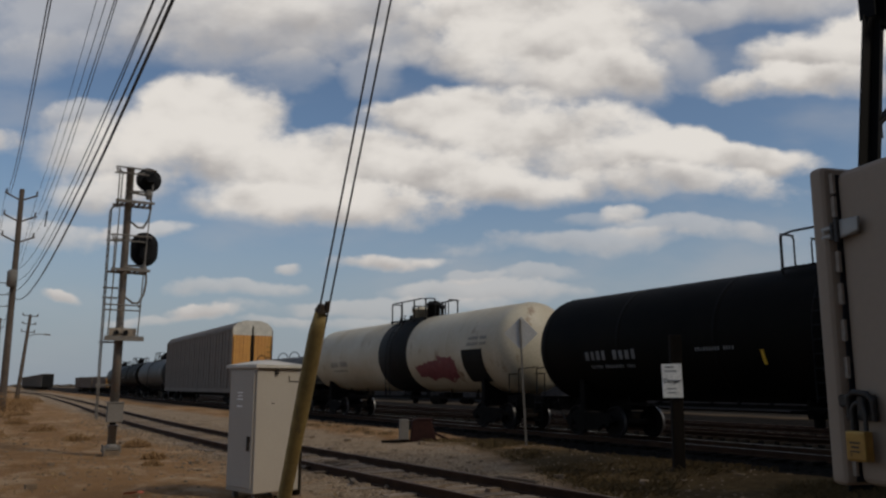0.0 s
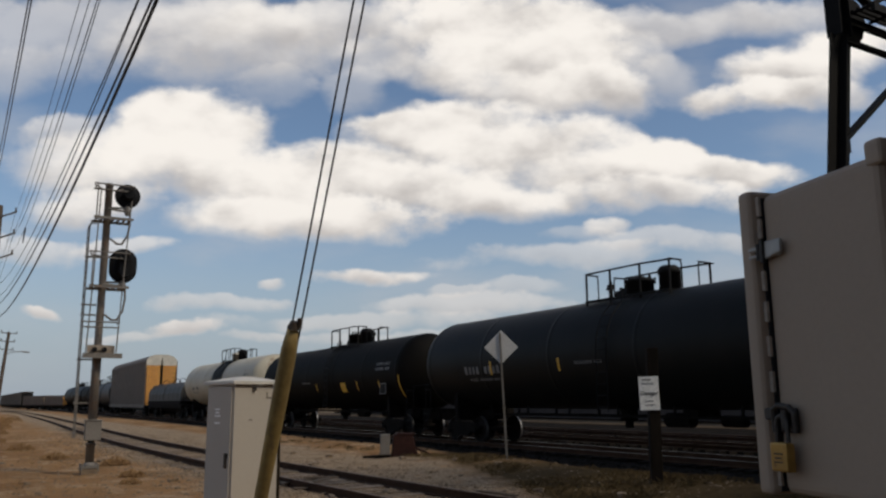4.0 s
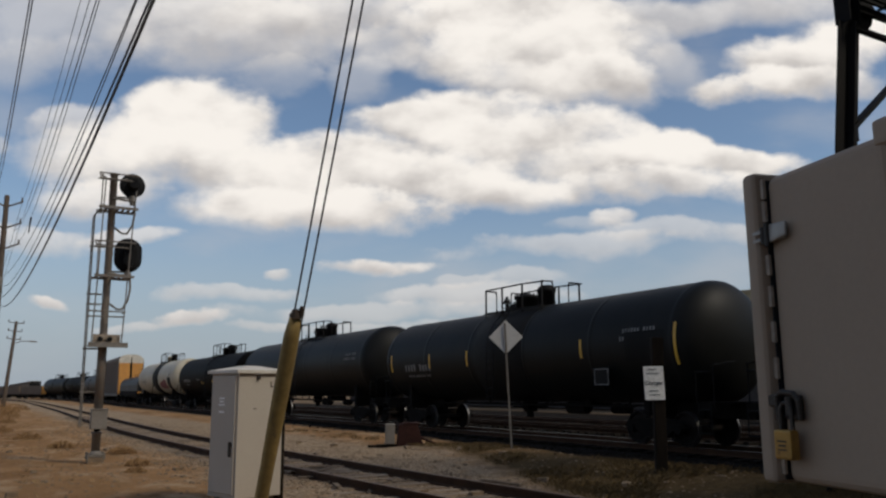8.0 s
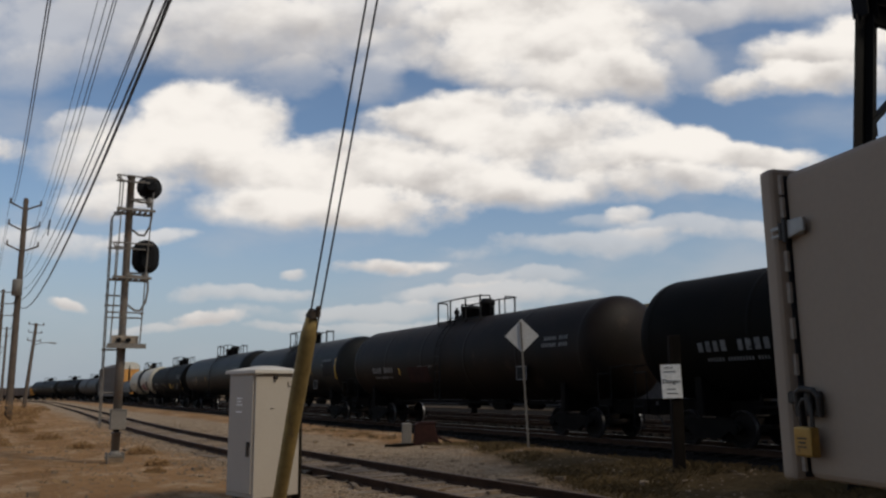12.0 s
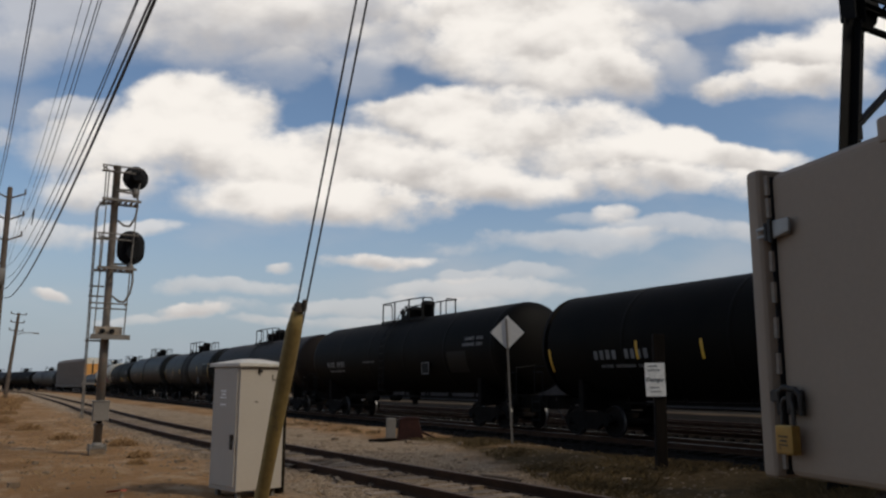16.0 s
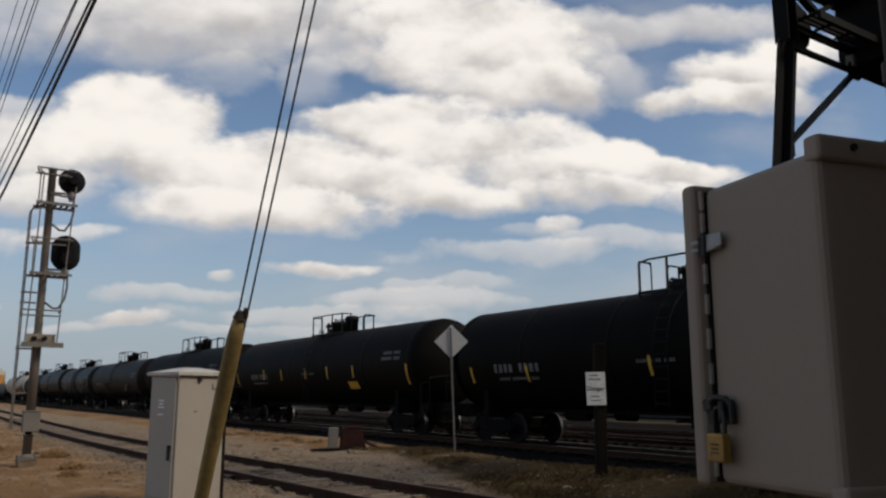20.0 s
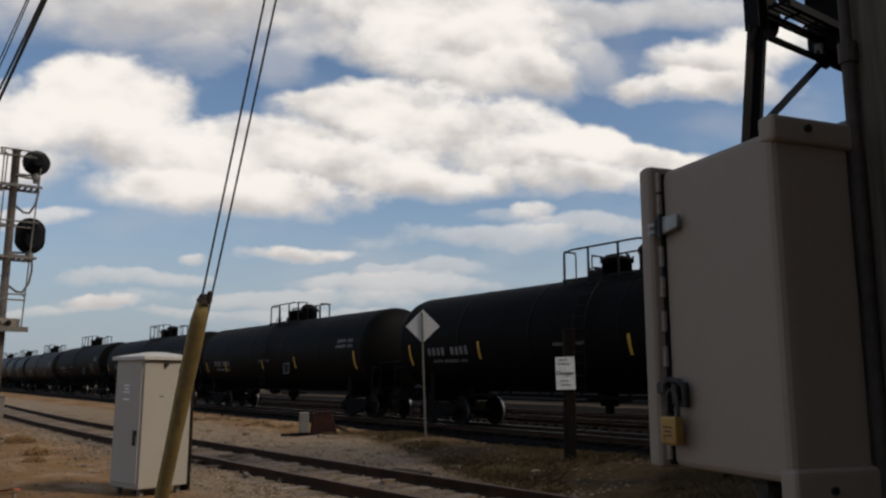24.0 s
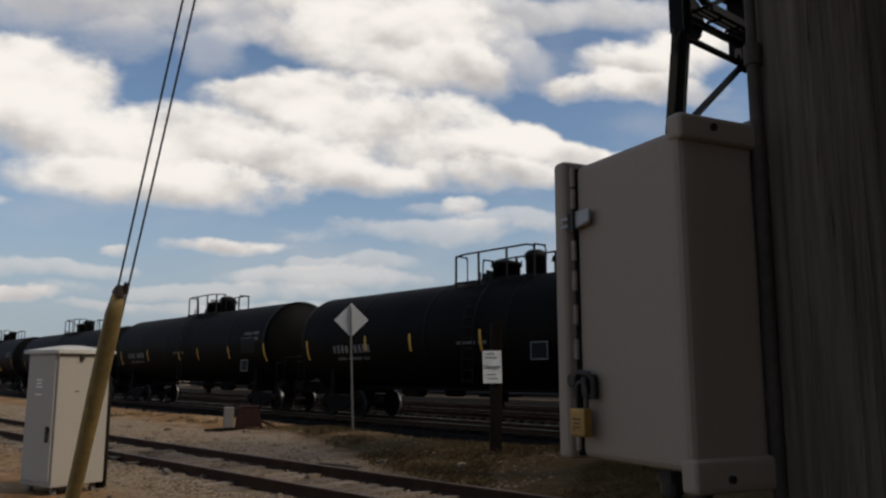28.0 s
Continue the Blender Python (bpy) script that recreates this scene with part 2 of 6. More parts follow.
def mat(name, base, other=None, rough=0.7, metal=0.0, grain=18.0, patch=1.5, bump=0.15, wear=None, wear_at=0.62, streak=0.0, random_tone=0.0, gloss=0.5, bump_size=1.0, along=1.0, speck=0.28):
    """A surface with colour that varies at two scales, fine relief and optional worn or stained patches."""
    if name in MATS:
        return MATS[name]
    made = bpy.data.materials.new(name)
    made.use_nodes = True
    tree = made.node_tree
    node = graph(tree)
    other = other or tuple(c * 0.72 for c in base)
    where = node("ShaderNodeTexCoord").outputs["Object"]

    def noise_at(scale, detail, stretch=(1, 1, 1), rough_=0.55):
        stretched = node("ShaderNodeVectorMath", where, (stretch[0], stretch[1], stretch[2] * along), operation="MULTIPLY").outputs[0]
        tex = node("ShaderNodeTexNoise", stretched)
        tex.inputs["Scale"].default_value, tex.inputs["Detail"].default_value, tex.inputs["Roughness"].default_value = scale, detail, rough_
        return tex.outputs[0]

    def blend(fac, a, b, kind="MIX"):
        m = node("ShaderNodeMix", data_type="RGBA", blend_type=kind)
        for n, value in ((0, fac), (6, a), (7, b)):
            if isinstance(value, bpy.types.NodeSocket):
                tree.links.new(value, m.inputs[n])
            else:
                m.inputs[n].default_value = (*value, 1) if isinstance(value, tuple) else value
        return m.outputs[2]

    large = node("ShaderNodeMapRange", noise_at(patch, 4), 0.32, 0.68, 0.0, 1.0).outputs[0]
    fine = noise_at(grain, 8, (1, 1, 1), 0.65)
    colour = blend(large, base, other)
    fine_tone = node("ShaderNodeMapRange", fine, 0.25, 0.75, 1 - speck, 1 + speck).outputs[0]
    colour = blend(1.0, colour, node("ShaderNodeCombineXYZ", fine_tone, fine_tone, fine_tone).outputs[0], "MULTIPLY")
    if wear:
        field = noise_at(patch * 2.7, 10, (1, 1, 1 - 0.75 * streak), 0.7)
        spot = node("ShaderNodeMapRange", field, wear_at, wear_at + 0.09, 0.0, 1.0).outputs[0]
        colour = blend(spot, colour, wear)
    if random_tone:
        tone = node("ShaderNodeMapRange", node("ShaderNodeObjectInfo").outputs["Random"], 0.0, 1.0, 1 - random_tone, 1 + random_tone).outputs[0]
        colour = blend(1.0, colour, node("ShaderNodeCombineXYZ", tone, tone, tone).outputs[0], "MULTIPLY")
    shader = node("ShaderNodeBsdfPrincipled")
    tree.links.new(colour, shader.inputs["Base Color"])
    tree.links.new(node("ShaderNodeMapRange", fine, 0.2, 0.8, max(rough - 0.12, 0.05), min(rough + 0.12, 1.0)).outputs[0], shader.inputs["Roughness"])
    shader.inputs["Metallic"].default_value = metal
    shader.inputs["Specular IOR Level"].default_value = gloss
    if bump:
        relief = node("ShaderNodeBump")
        relief.inputs["Strength"].default_value, relief.inputs["Distance"].default_value = bump, 0.02 * bump_size
        tree.links.new(fine, relief.inputs["Height"])
        tree.links.new(relief.outputs[0], shader.inputs["Normal"])
    tree.links.new(shader.outputs[0], node("ShaderNodeOutputMaterial").inputs[0])
    MATS[name] = made
    return made


def ground_material():
    made = bpy.data.materials.new("dirt")
    made.use_nodes = True
    tree = made.node_tree
    node = graph(tree)
    where = node("ShaderNodeNewGeometry").outputs["Position"]

    def noise_at(scale, detail, rough_=0.6, stretch=(1, 1, 0)):
        tex = node("ShaderNodeTexNoise", node("ShaderNodeVectorMath", where, stretch, operation="MULTIPLY").outputs[0])
        tex.inputs["Scale"].default_value, tex.inputs["Detail"].default_value, tex.inputs["Roughness"].default_value = scale, detail, rough_
        return tex.outputs[0]

    def ramp(value, low, high, a=0.0, b=1.0):
        return node("ShaderNodeMapRange", value, low, high, a, b).outputs[0]

    def calc(op, a, b):
        return node("ShaderNodeMath", a, b, operation=op).outputs[0]

    def blend(fac, a, b, kind="MIX"):
        m = node("ShaderNodeMix", data_type="RGBA", blend_type=kind)
        for n, value in ((0, fac), (6, a), (7, b)):
            if isinstance(value, bpy.types.NodeSocket):
                tree.links.new(value, m.inputs[n])
            else:
                m.inputs[n].default_value = (*value, 1) if isinstance(value, tuple) else value
        return m.outputs[2]

    xyz = node("ShaderNodeSeparateXYZ", where)
    x = calc("ADD", xyz.outputs[0], ramp(noise_at(0.35, 5), 0.2, 0.8, -1.1, 1.1))
    dirt = blend(ramp(noise_at(0.22, 5), 0.4, 0.62), (0.315, 0.178, 0.082), (0.225, 0.126, 0.058))
    dirt = blend(ramp(noise_at(0.9, 8, 0.72, (1, 0.55, 0)), 0.50, 0.62), dirt, (0.40, 0.275, 0.165))
    dirt = blend(ramp(noise_at(0.55, 8, 0.72, (1, 0.5, 0)), 0.57, 0.68), dirt, (0.125, 0.075, 0.038))
    dirt = blend(ramp(noise_at(3.5, 7, 0.75), 0.58, 0.70), dirt, (0.165, 0.105, 0.058))
    weed = ramp(noise_at(0.42, 6, 0.7), 0.56, 0.62)
    dirt = blend(calc("MULTIPLY", weed, ramp(xyz.outputs[1], 13.0, 17.0)), dirt, blend(ramp(noise_at(4, 7, 0.75), 0.42, 0.6), (0.25, 0.125, 0.050), (0.14, 0.080, 0.035)))
    gravel = blend(ramp(noise_at(14, 6, 0.8), 0.38, 0.62), (0.15, 0.105, 0.067), (0.44, 0.335, 0.225))
    gravel = blend(ramp(noise_at(1.4, 6, 0.7), 0.54, 0.66), gravel, (0.13, 0.085, 0.050))
    grass = blend(ramp(noise_at(5, 7, 0.75), 0.42, 0.62), (0.046, 0.033, 0.0145), (0.088, 0.061, 0.028))
    grass = blend(ramp(noise_at(1.2, 6, 0.7), 0.58, 0.68), grass, (0.125, 0.086, 0.042))
    # The gravel of the siding narrows towards the viewer, where dead grass comes up to the rail.
    turf = calc("SUBTRACT", calc("ADD", xyz.outputs[0], ramp(noise_at(0.6, 6, 0.65), 0.2, 0.8, -0.8, 0.8)), ramp(xyz.outputs[1], 9.0, 17.5, 7.9, 10.3))
    near_bed = calc("MULTIPLY", ramp(x, 3.6, 4.6), ramp(turf, 0.4, -0.4))
    colour = blend(calc("MULTIPLY", near_bed, ramp(noise_at(2.2, 6), 0.26, 0.46)), dirt, gravel)
    along = calc("ADD", xyz.outputs[1], ramp(noise_at(0.3, 4), 0.2, 0.8, -5, 5))
    between = calc("MULTIPLY", ramp(turf, -0.3, 0.3), ramp(along, 24.0, 16.5))
    colour = blend(calc("MULTIPLY", between, 0.9), colour, grass)
    # Oily ballast begins behind the low bank and draws back towards the train further off. Its near-black also holds
    # the train's shade.
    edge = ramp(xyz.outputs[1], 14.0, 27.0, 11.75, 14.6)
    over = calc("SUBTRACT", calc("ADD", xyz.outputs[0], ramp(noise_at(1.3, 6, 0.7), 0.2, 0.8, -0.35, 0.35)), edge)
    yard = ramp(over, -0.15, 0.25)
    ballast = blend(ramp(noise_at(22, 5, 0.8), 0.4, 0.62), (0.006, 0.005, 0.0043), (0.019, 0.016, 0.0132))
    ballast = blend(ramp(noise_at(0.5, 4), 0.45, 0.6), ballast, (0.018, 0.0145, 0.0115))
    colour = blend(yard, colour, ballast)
    colour = blend(ramp(x, 38.0, 40.0), colour, (0.17, 0.12, 0.075))
    fine = noise_at(60, 4, 0.7)
    tone = ramp(fine, 0.25, 0.75, 0.7, 1.3)
    colour = blend(1.0, colour, node("ShaderNodeCombineXYZ", tone, tone, tone).outputs[0], "MULTIPLY")
    shader = node("ShaderNodeBsdfPrincipled")
    tree.links.new(colour, shader.inputs["Base Color"])
    shader.inputs["Roughness"].default_value = 0.95
    shader.inputs["Specular IOR Level"].default_value = 0.05
    height = calc("ADD", calc("MULTIPLY", noise_at(7, 8, 0.75), 0.7), calc("MULTIPLY", noise_at(35, 3), 0.3))
    relief = node("ShaderNodeBump")
    relief.inputs["Strength"].default_value, relief.inputs["Distance"].default_value = 0.9, 0.10
    tree.links.new(height, relief.inputs["Height"])
    tree.links.new(relief.outputs[0], shader.inputs["Normal"])
    tree.links.new(shader.outputs[0], node("ShaderNodeOutputMaterial").inputs[0])
    return made


DIRT = ground_material()
BLACK = mat("black_tank_paint", (0.0046, 0.0042, 0.0035), (0.0088, 0.0072, 0.0054), 0.6, grain=30, patch=0.6, bump=0.05, wear=(0.028, 0.023, 0.018), wear_at=0.67, streak=0.6, gloss=0.05)
BLACK_BLUE = mat("faded_black_paint", (0.0082, 0.0088, 0.0082), (0.0136, 0.0128, 0.0112), 0.5, grain=30, patch=0.6, bump=0.05, wear=(0.03, 0.027, 0.023), wear_at=0.68, streak=0.6, gloss=0.12)
BLACK_RUST = mat("rusty_black_paint", (0.0075, 0.0060, 0.0048), (0.018, 0.0115, 0.008), 0.55, grain=26, patch=0.5, bump=0.08, wear=(0.03, 0.02, 0.014), wear_at=0.60, streak=0.6, gloss=0.1)
GREY_TANK = mat("grey_tank_paint", (0.058, 0.056, 0.053), (0.035, 0.033, 0.030), 0.55, grain=26, patch=0.5, bump=0.06, wear=(0.025, 0.02, 0.017), wear_at=0.6, streak=0.6, gloss=0.2)
WHITE_TANK = mat("dirty_cream_paint", (0.50, 0.45, 0.34), (0.40, 0.33, 0.22), 0.55, grain=24, patch=0.5, bump=0.06, wear=(0.22, 0.14, 0.08), wear_at=0.60, streak=0.7)
BAND = mat("black_band_paint", (0.010, 0.0098, 0.0092), (0.016, 0.015, 0.014), 0.62, patch=0.8, wear=(0.04, 0.034, 0.028), wear_at=0.66, gloss=0.1)
UNDER = mat("grimy_underframe", (0.007, 0.006, 0.0052), (0.012, 0.0095, 0.0075), 0.9, grain=30, patch=3, bump=0.2, gloss=0.1)
WHEEL = mat("worn_wheel_steel", (0.010, 0.008, 0.007), (0.017, 0.0125, 0.010), 0.8, 0.1, grain=24, gloss=0.15)
TREAD = mat("polished_tread", (0.20, 0.19, 0.18), None, 0.45, 0.8, grain=40, bump=0.02)
RAILING = mat("black_railing", (0.013, 0.0125, 0.012), None, 0.6, grain=40, bump=0.03, gloss=0.12)
YELLOW = mat("reflective_yellow", (0.72, 0.42, 0.04), (0.55, 0.30, 0.04), 0.45, grain=40, bump=0.02, wear=(0.3, 0.22, 0.12), wear_at=0.66)
STENCIL = mat("white_stencil", (0.20, 0.19, 0.18), (0.10, 0.10, 0.095), 0.7, grain=40, bump=0.02, wear=(0.05, 0.05, 0.05), wear_at=0.56)
RACK_GREY = mat("galvanised_panels", (0.20, 0.168, 0.138), (0.155, 0.13, 0.106), 0.7, grain=20, patch=0.8, wear=(0.11, 0.075, 0.052), wear_at=0.62, streak=0.6, gloss=0.2)
RACK_YELLOW = mat("faded_orange_yellow", (0.62, 0.30, 0.06), (0.50, 0.22, 0.045), 0.6, grain=16, patch=0.9, wear=(0.24, 0.14, 0.08), wear_at=0.62, streak=0.6)
TAN_CAR = mat("dusty_tan_paint", (0.17, 0.13, 0.10), (0.13, 0.10, 0.078), 0.75, patch=0.5, gloss=0.15)
BOARD = mat("stained_board", (0.30, 0.245, 0.185), (0.23, 0.185, 0.14), 0.7, patch=5, wear=(0.08, 0.06, 0.045), wear_at=0.62, gloss=0.2)
CREAM = mat("cream_roof", (0.62, 0.57, 0.47), None, 0.6, wear=(0.35, 0.26, 0.17))
GRAFFITI = mat("dark_red_spray", (0.13, 0.022, 0.03), (0.20, 0.05, 0.055), 0.6, patch=4, wear=(0.4, 0.36, 0.3), wear_at=0.6)
RAIL_SIDE = mat("rusty_rail", (0.075, 0.040, 0.023), (0.045, 0.026, 0.017), 0.85, 0.2, grain=24, patch=2, gloss=0.12)
RAIL_TOP = mat("shiny_rail_head", (0.36, 0.34, 0.32), (0.22, 0.19, 0.17), 0.34, 0.9, grain=20, patch=3, bump=0.03)
RAIL_DULL = mat("dull_rail_head", (0.10, 0.060, 0.038), (0.16, 0.105, 0.070), 0.6, 0.5, grain=20, patch=3, bump=0.05)
TIE = mat("weathered_tie", (0.10, 0.074, 0.053), (0.24, 0.19, 0.145), 0.9, grain=14, patch=2, bump=0.5, random_tone=0.35, gloss=0.12)
# Darker than oil alone: the shade round the train is in the colour.
TIE_OILY_SHADED = mat("oily_shaded_tie", (0.011, 0.0085, 0.0068), (0.019, 0.0145, 0.011), 0.9, grain=14, patch=2, bump=0.5, random_tone=0.35, gloss=0.1)
STONE = mat("ballast_stone", (0.27, 0.20, 0.135), (0.15, 0.108, 0.072), 0.9, grain=8, patch=3, bump=0.3, gloss=0.12)
POLE_WOOD = mat("weathered_pole_wood", (0.185, 0.148, 0.108), (0.105, 0.084, 0.062), 0.93, grain=40, patch=7, bump=1.0, wear=(0.016, 0.0125, 0.010), wear_at=0.57, gloss=0.07, along=0.05, speck=0.5)
FAR_WOOD = mat("far_pole_wood", (0.11, 0.085, 0.066), None, 0.9, grain=6, gloss=0.12)
POST_WOOD = mat("dark_post_wood", (0.011, 0.0085, 0.0065), (0.02, 0.015, 0.011), 0.92, grain=40, patch=9, bump=0.6, gloss=0.08, along=0.08)
GUARD = mat("weathered_yellow_guard", (0.34, 0.240, 0.085), (0.26, 0.185, 0.075), 0.6, grain=14, patch=1.5, bump=0.1, wear=(0.16, 0.12, 0.075), wear_at=0.60, streak=0.8, gloss=0.3)
CABLE = mat("steel_strand", (0.10, 0.10, 0.10), None, 0.6, 0.4, bump=0)
CABLE_DARK = mat("black_cable", (0.02, 0.02, 0.022), None, 0.7, bump=0)
GALV = mat("galvanised_steel", (0.195, 0.175, 0.15), (0.145, 0.13, 0.11), 0.65, 0.1, grain=22, patch=1.5, wear=(0.22, 0.14, 0.09), wear_at=0.63, gloss=0.3)
MAST = mat("silver_painted_mast", (0.175, 0.15, 0.125), (0.12, 0.10, 0.08), 0.65, 0.0, grain=20, patch=1.3, wear=(0.20, 0.105, 0.06), wear_at=0.56, streak=0.5, gloss=0.3)
SIGNAL_BLACK = mat("matt_signal_black", (0.0065, 0.007, 0.0078), (0.010, 0.010, 0.011), 0.7, grain=30, bump=0.04, gloss=0.15)
CABINET = mat("aluminium_cabinet", (0.42, 0.375, 0.315), (0.385, 0.34, 0.285), 0.55, 0.0, grain=70, patch=0.9, bump=0.012, wear=(0.33, 0.28, 0.225), wear_at=0.64, streak=0.7, gloss=0.3, speck=0.12)
CAB_TOP = mat("pale_cabinet_cap", (0.60, 0.56, 0.49), None, 0.55, 0.0, wear=(0.4, 0.34, 0.27), gloss=0.3, speck=0.12)
BOX = mat("grey_polyester_box", (0.370, 0.282, 0.208), (0.345, 0.262, 0.192), 0.55, grain=60, patch=2, bump=0.0, gloss=0.22, speck=0.05)
STEEL = mat("stainless_latch", (0.46, 0.43, 0.39), (0.33, 0.31, 0.28), 0.5, 0.35, grain=40, patch=20, bump=0.05)
BRASS = mat("brass_padlock", (0.44, 0.26, 0.06), (0.33, 0.19, 0.05), 0.45, 0.5, grain=30, patch=12, bump=0.05, wear=(0.16, 0.09, 0.03), wear_at=0.57)
HINGE = mat("painted_hinge_pin", (0.42, 0.345, 0.275), None, 0.5, grain=40, bump=0.02)
SHACKLE = mat("dull_shackle", (0.065, 0.058, 0.052), None, 0.5, 0.7)
SIGN_WHITE = mat("white_sign", (0.85, 0.84, 0.81), (0.80, 0.79, 0.75), 0.5, grain=30, patch=3, bump=0.02, wear=(0.6, 0.56, 0.5), wear_at=0.7)
SIGN_BACK = mat("bare_aluminium_sign", (0.60, 0.58, 0.54), (0.54, 0.52, 0.48), 0.6, 0.2, grain=30, patch=3, bump=0.02)
INK = mat("black_ink", (0.02, 0.02, 0.022), None, 0.6, bump=0)
RUST = mat("red_rust", (0.040, 0.016, 0.012), (0.024, 0.011, 0.009), 0.88, grain=20, patch=3, bump=0.25, gloss=0.15)
CONDUIT = mat("brown_grey_conduit", (0.085, 0.065, 0.05), (0.055, 0.042, 0.033), 0.7, grain=30, patch=4, bump=0.1, wear=(0.13, 0.075, 0.045), wear_at=0.6, gloss=0.2)
TOWER = mat("black_tower_steel", (0.006, 0.006, 0.0063), (0.010, 0.009, 0.008), 0.65, 0.0, grain=24, patch=2, gloss=0.1)
TAN_WALL = mat("tan_metal_wall", (0.50, 0.38, 0.23), (0.40, 0.32, 0.19), 0.75, grain=3, patch=0.2, gloss=0.2)
GREY_WALL = mat("dark_lower_wall", (0.085, 0.070, 0.062), (0.060, 0.050, 0.044), 0.85, grain=3, patch=0.2, gloss=0.1)
STRAW = mat("dry_grass", (0.125, 0.085, 0.038), (0.075, 0.052, 0.024), 0.9, patch=0.8, bump=0, gloss=0.12)
PALE_STRAW = mat("bleached_straw", (0.36, 0.245, 0.13), (0.26, 0.17, 0.09), 0.9, patch=0.8, bump=0, gloss=0.1)
LITTER = mat("orange_red_scrap", (0.42, 0.085, 0.045), None, 0.7)
LEAF = mat("brown_bush_leaf", (0.27, 0.155, 0.070), (0.17, 0.10, 0.046), 0.9, patch=1.5, bump=0, gloss=0.12)
HILL = mat("far_treeline", (0.10, 0.085, 0.068), (0.14, 0.12, 0.095), 0.95, grain=0.6, patch=0.05, bump=0, gloss=0.12)


# ---------------------------------------------------------------- mesh tools
def box(bm, c, size, m=None):
    ret = bmesh.ops.create_cube(bm, size=1.0)["verts"]
    bmesh.ops.scale(bm, vec=size, verts=ret)
    bmesh.ops.translate(bm, vec=c, verts=ret)
    if m is not None:
        bmesh.ops.transform(bm, matrix=m, verts=ret)
    return ret


def rod(bm, a, b, r, r2=None, n=10, caps=True):
    a, b = Vector(a), Vector(b)
    way = b - a
    ret = bmesh.ops.create_cone(bm, cap_ends=caps, segments=n, radius1=r, radius2=r if r2 is None else r2, depth=way.length)["verts"]
    bmesh.ops.transform(bm, matrix=Matrix.Translation((a + b) / 2) @ way.to_track_quat("Z", "Y").to_matrix().to_4x4(), verts=ret)
    return ret


def bar(bm, a, b, w, h):
    """A flat or square bar from a to b."""
    a, b = Vector(a), Vector(b)
    way = b - a
    ret = bmesh.ops.create_cube(bm, size=1.0)["verts"]
    bmesh.ops.scale(bm, vec=(w, h, way.length), verts=ret)
    bmesh.ops.transform(bm, matrix=Matrix.Translation((a + b) / 2) @ way.to_track_quat("Z", "Y").to_matrix().to_4x4(), verts=ret)
    return ret


def pipe(bm, points, r, n=8):
    """One bent tube through the points, mitred at its corners."""
    pts = [Vector(p) for p in points]
    ways = [(b - a).normalized() for a, b in zip(pts, pts[1:])]
    side = ways[0].orthogonal().normalized()
    rows = []
    for k, p in enumerate(pts):
        before, after = ways[max(k - 1, 0)], ways[min(k, len(ways) - 1)]
        side = (side - before * side.dot(before)).normalized()
        other = before.cross(side)
        across = before + after
        across = across.normalized() if across.length > 0.2 else before
        slope = max(before.dot(across), 0.35)
        ring = []
        for j in range(n):
            a = 2 * math.pi * j / n
            o = (side * math.cos(a) + other * math.sin(a)) * r
            ring.append(bm.verts.new(p + o - before * (o.dot(across) / slope)))
        rows.append(ring)
    for p, q in zip(rows, rows[1:]):
        for j in range(n):
            bm.faces.new((p[j], p[(j + 1) % n], q[(j + 1) % n], q[j]))
    bm.faces.new(list(reversed(rows[0])))
    bm.faces.new(rows[-1])


def lathe(bm, profile, n=32, axis="Z"):
    """Turns (radius, height) pairs about an axis."""
    rings = []
    for r, h in profile:
        ring = []
        for k in range(n):
            a = 2 * math.pi * k / n
            p = (r * math.cos(a), r * math.sin(a), h) if axis == "Z" else (r * math.cos(a), h, r * math.sin(a)) if axis == "Y" else (h, r * math.cos(a), r * math.sin(a))
            ring.append(bm.verts.new(p))
        rings.append(ring)
    for one, two in zip(rings, rings[1:]):
        for k in range(n):
            bm.faces.new((one[k], one[(k + 1) % n], two[(k + 1) % n], two[k]))
    bm.faces.new(rings[0])
    bm.faces.new(rings[-1])
    bmesh.ops.recalc_face_normals(bm, faces=bm.faces)


def bevel(bm, width, segments=2):
    bmesh.ops.bevel(bm, geom=list(bm.edges), offset=width, segments=segments, affect="EDGES", profile=0.6)


def mesh(name, bm, material, smooth=False):
    data = bpy.data.meshes.new(name)
    bm.to_mesh(data)
    bm.free()
    data.materials.append(material)
    if smooth:
        data.shade_smooth()
    return data


def part(name, bm, material, parent, label="", smooth=False, m=None, kind=""):
    data = bm if isinstance(bm, bpy.types.Mesh) else mesh(name, bm, material, smooth)
    ob = new(name, data)
    ob.parent = parent
    if m is not None:
        ob.matrix_basis = m
    return tagged(ob, label, kind=kind)


def thing(name, m, label, category, group="", kind=""):
    ob = new(name)
    ob.matrix_basis = m
    return tagged(ob, label, category, group, kind)


def make(build, *args, **kw):
    bm = bmesh.new()
    build(bm, *args, **kw)
    return bm


def boxes(*items):
    bm = bmesh.new()
    for c, size in items:
        box(bm, c, size)
    return bm


# ---------------------------------------------------------------- ground
TRAIN_X, TRAIN_Y, TRAIN_SLOPE = 17.3, 15.0, -0.004


def near_track_x(y):
    return siding_x(y) + bend(y)


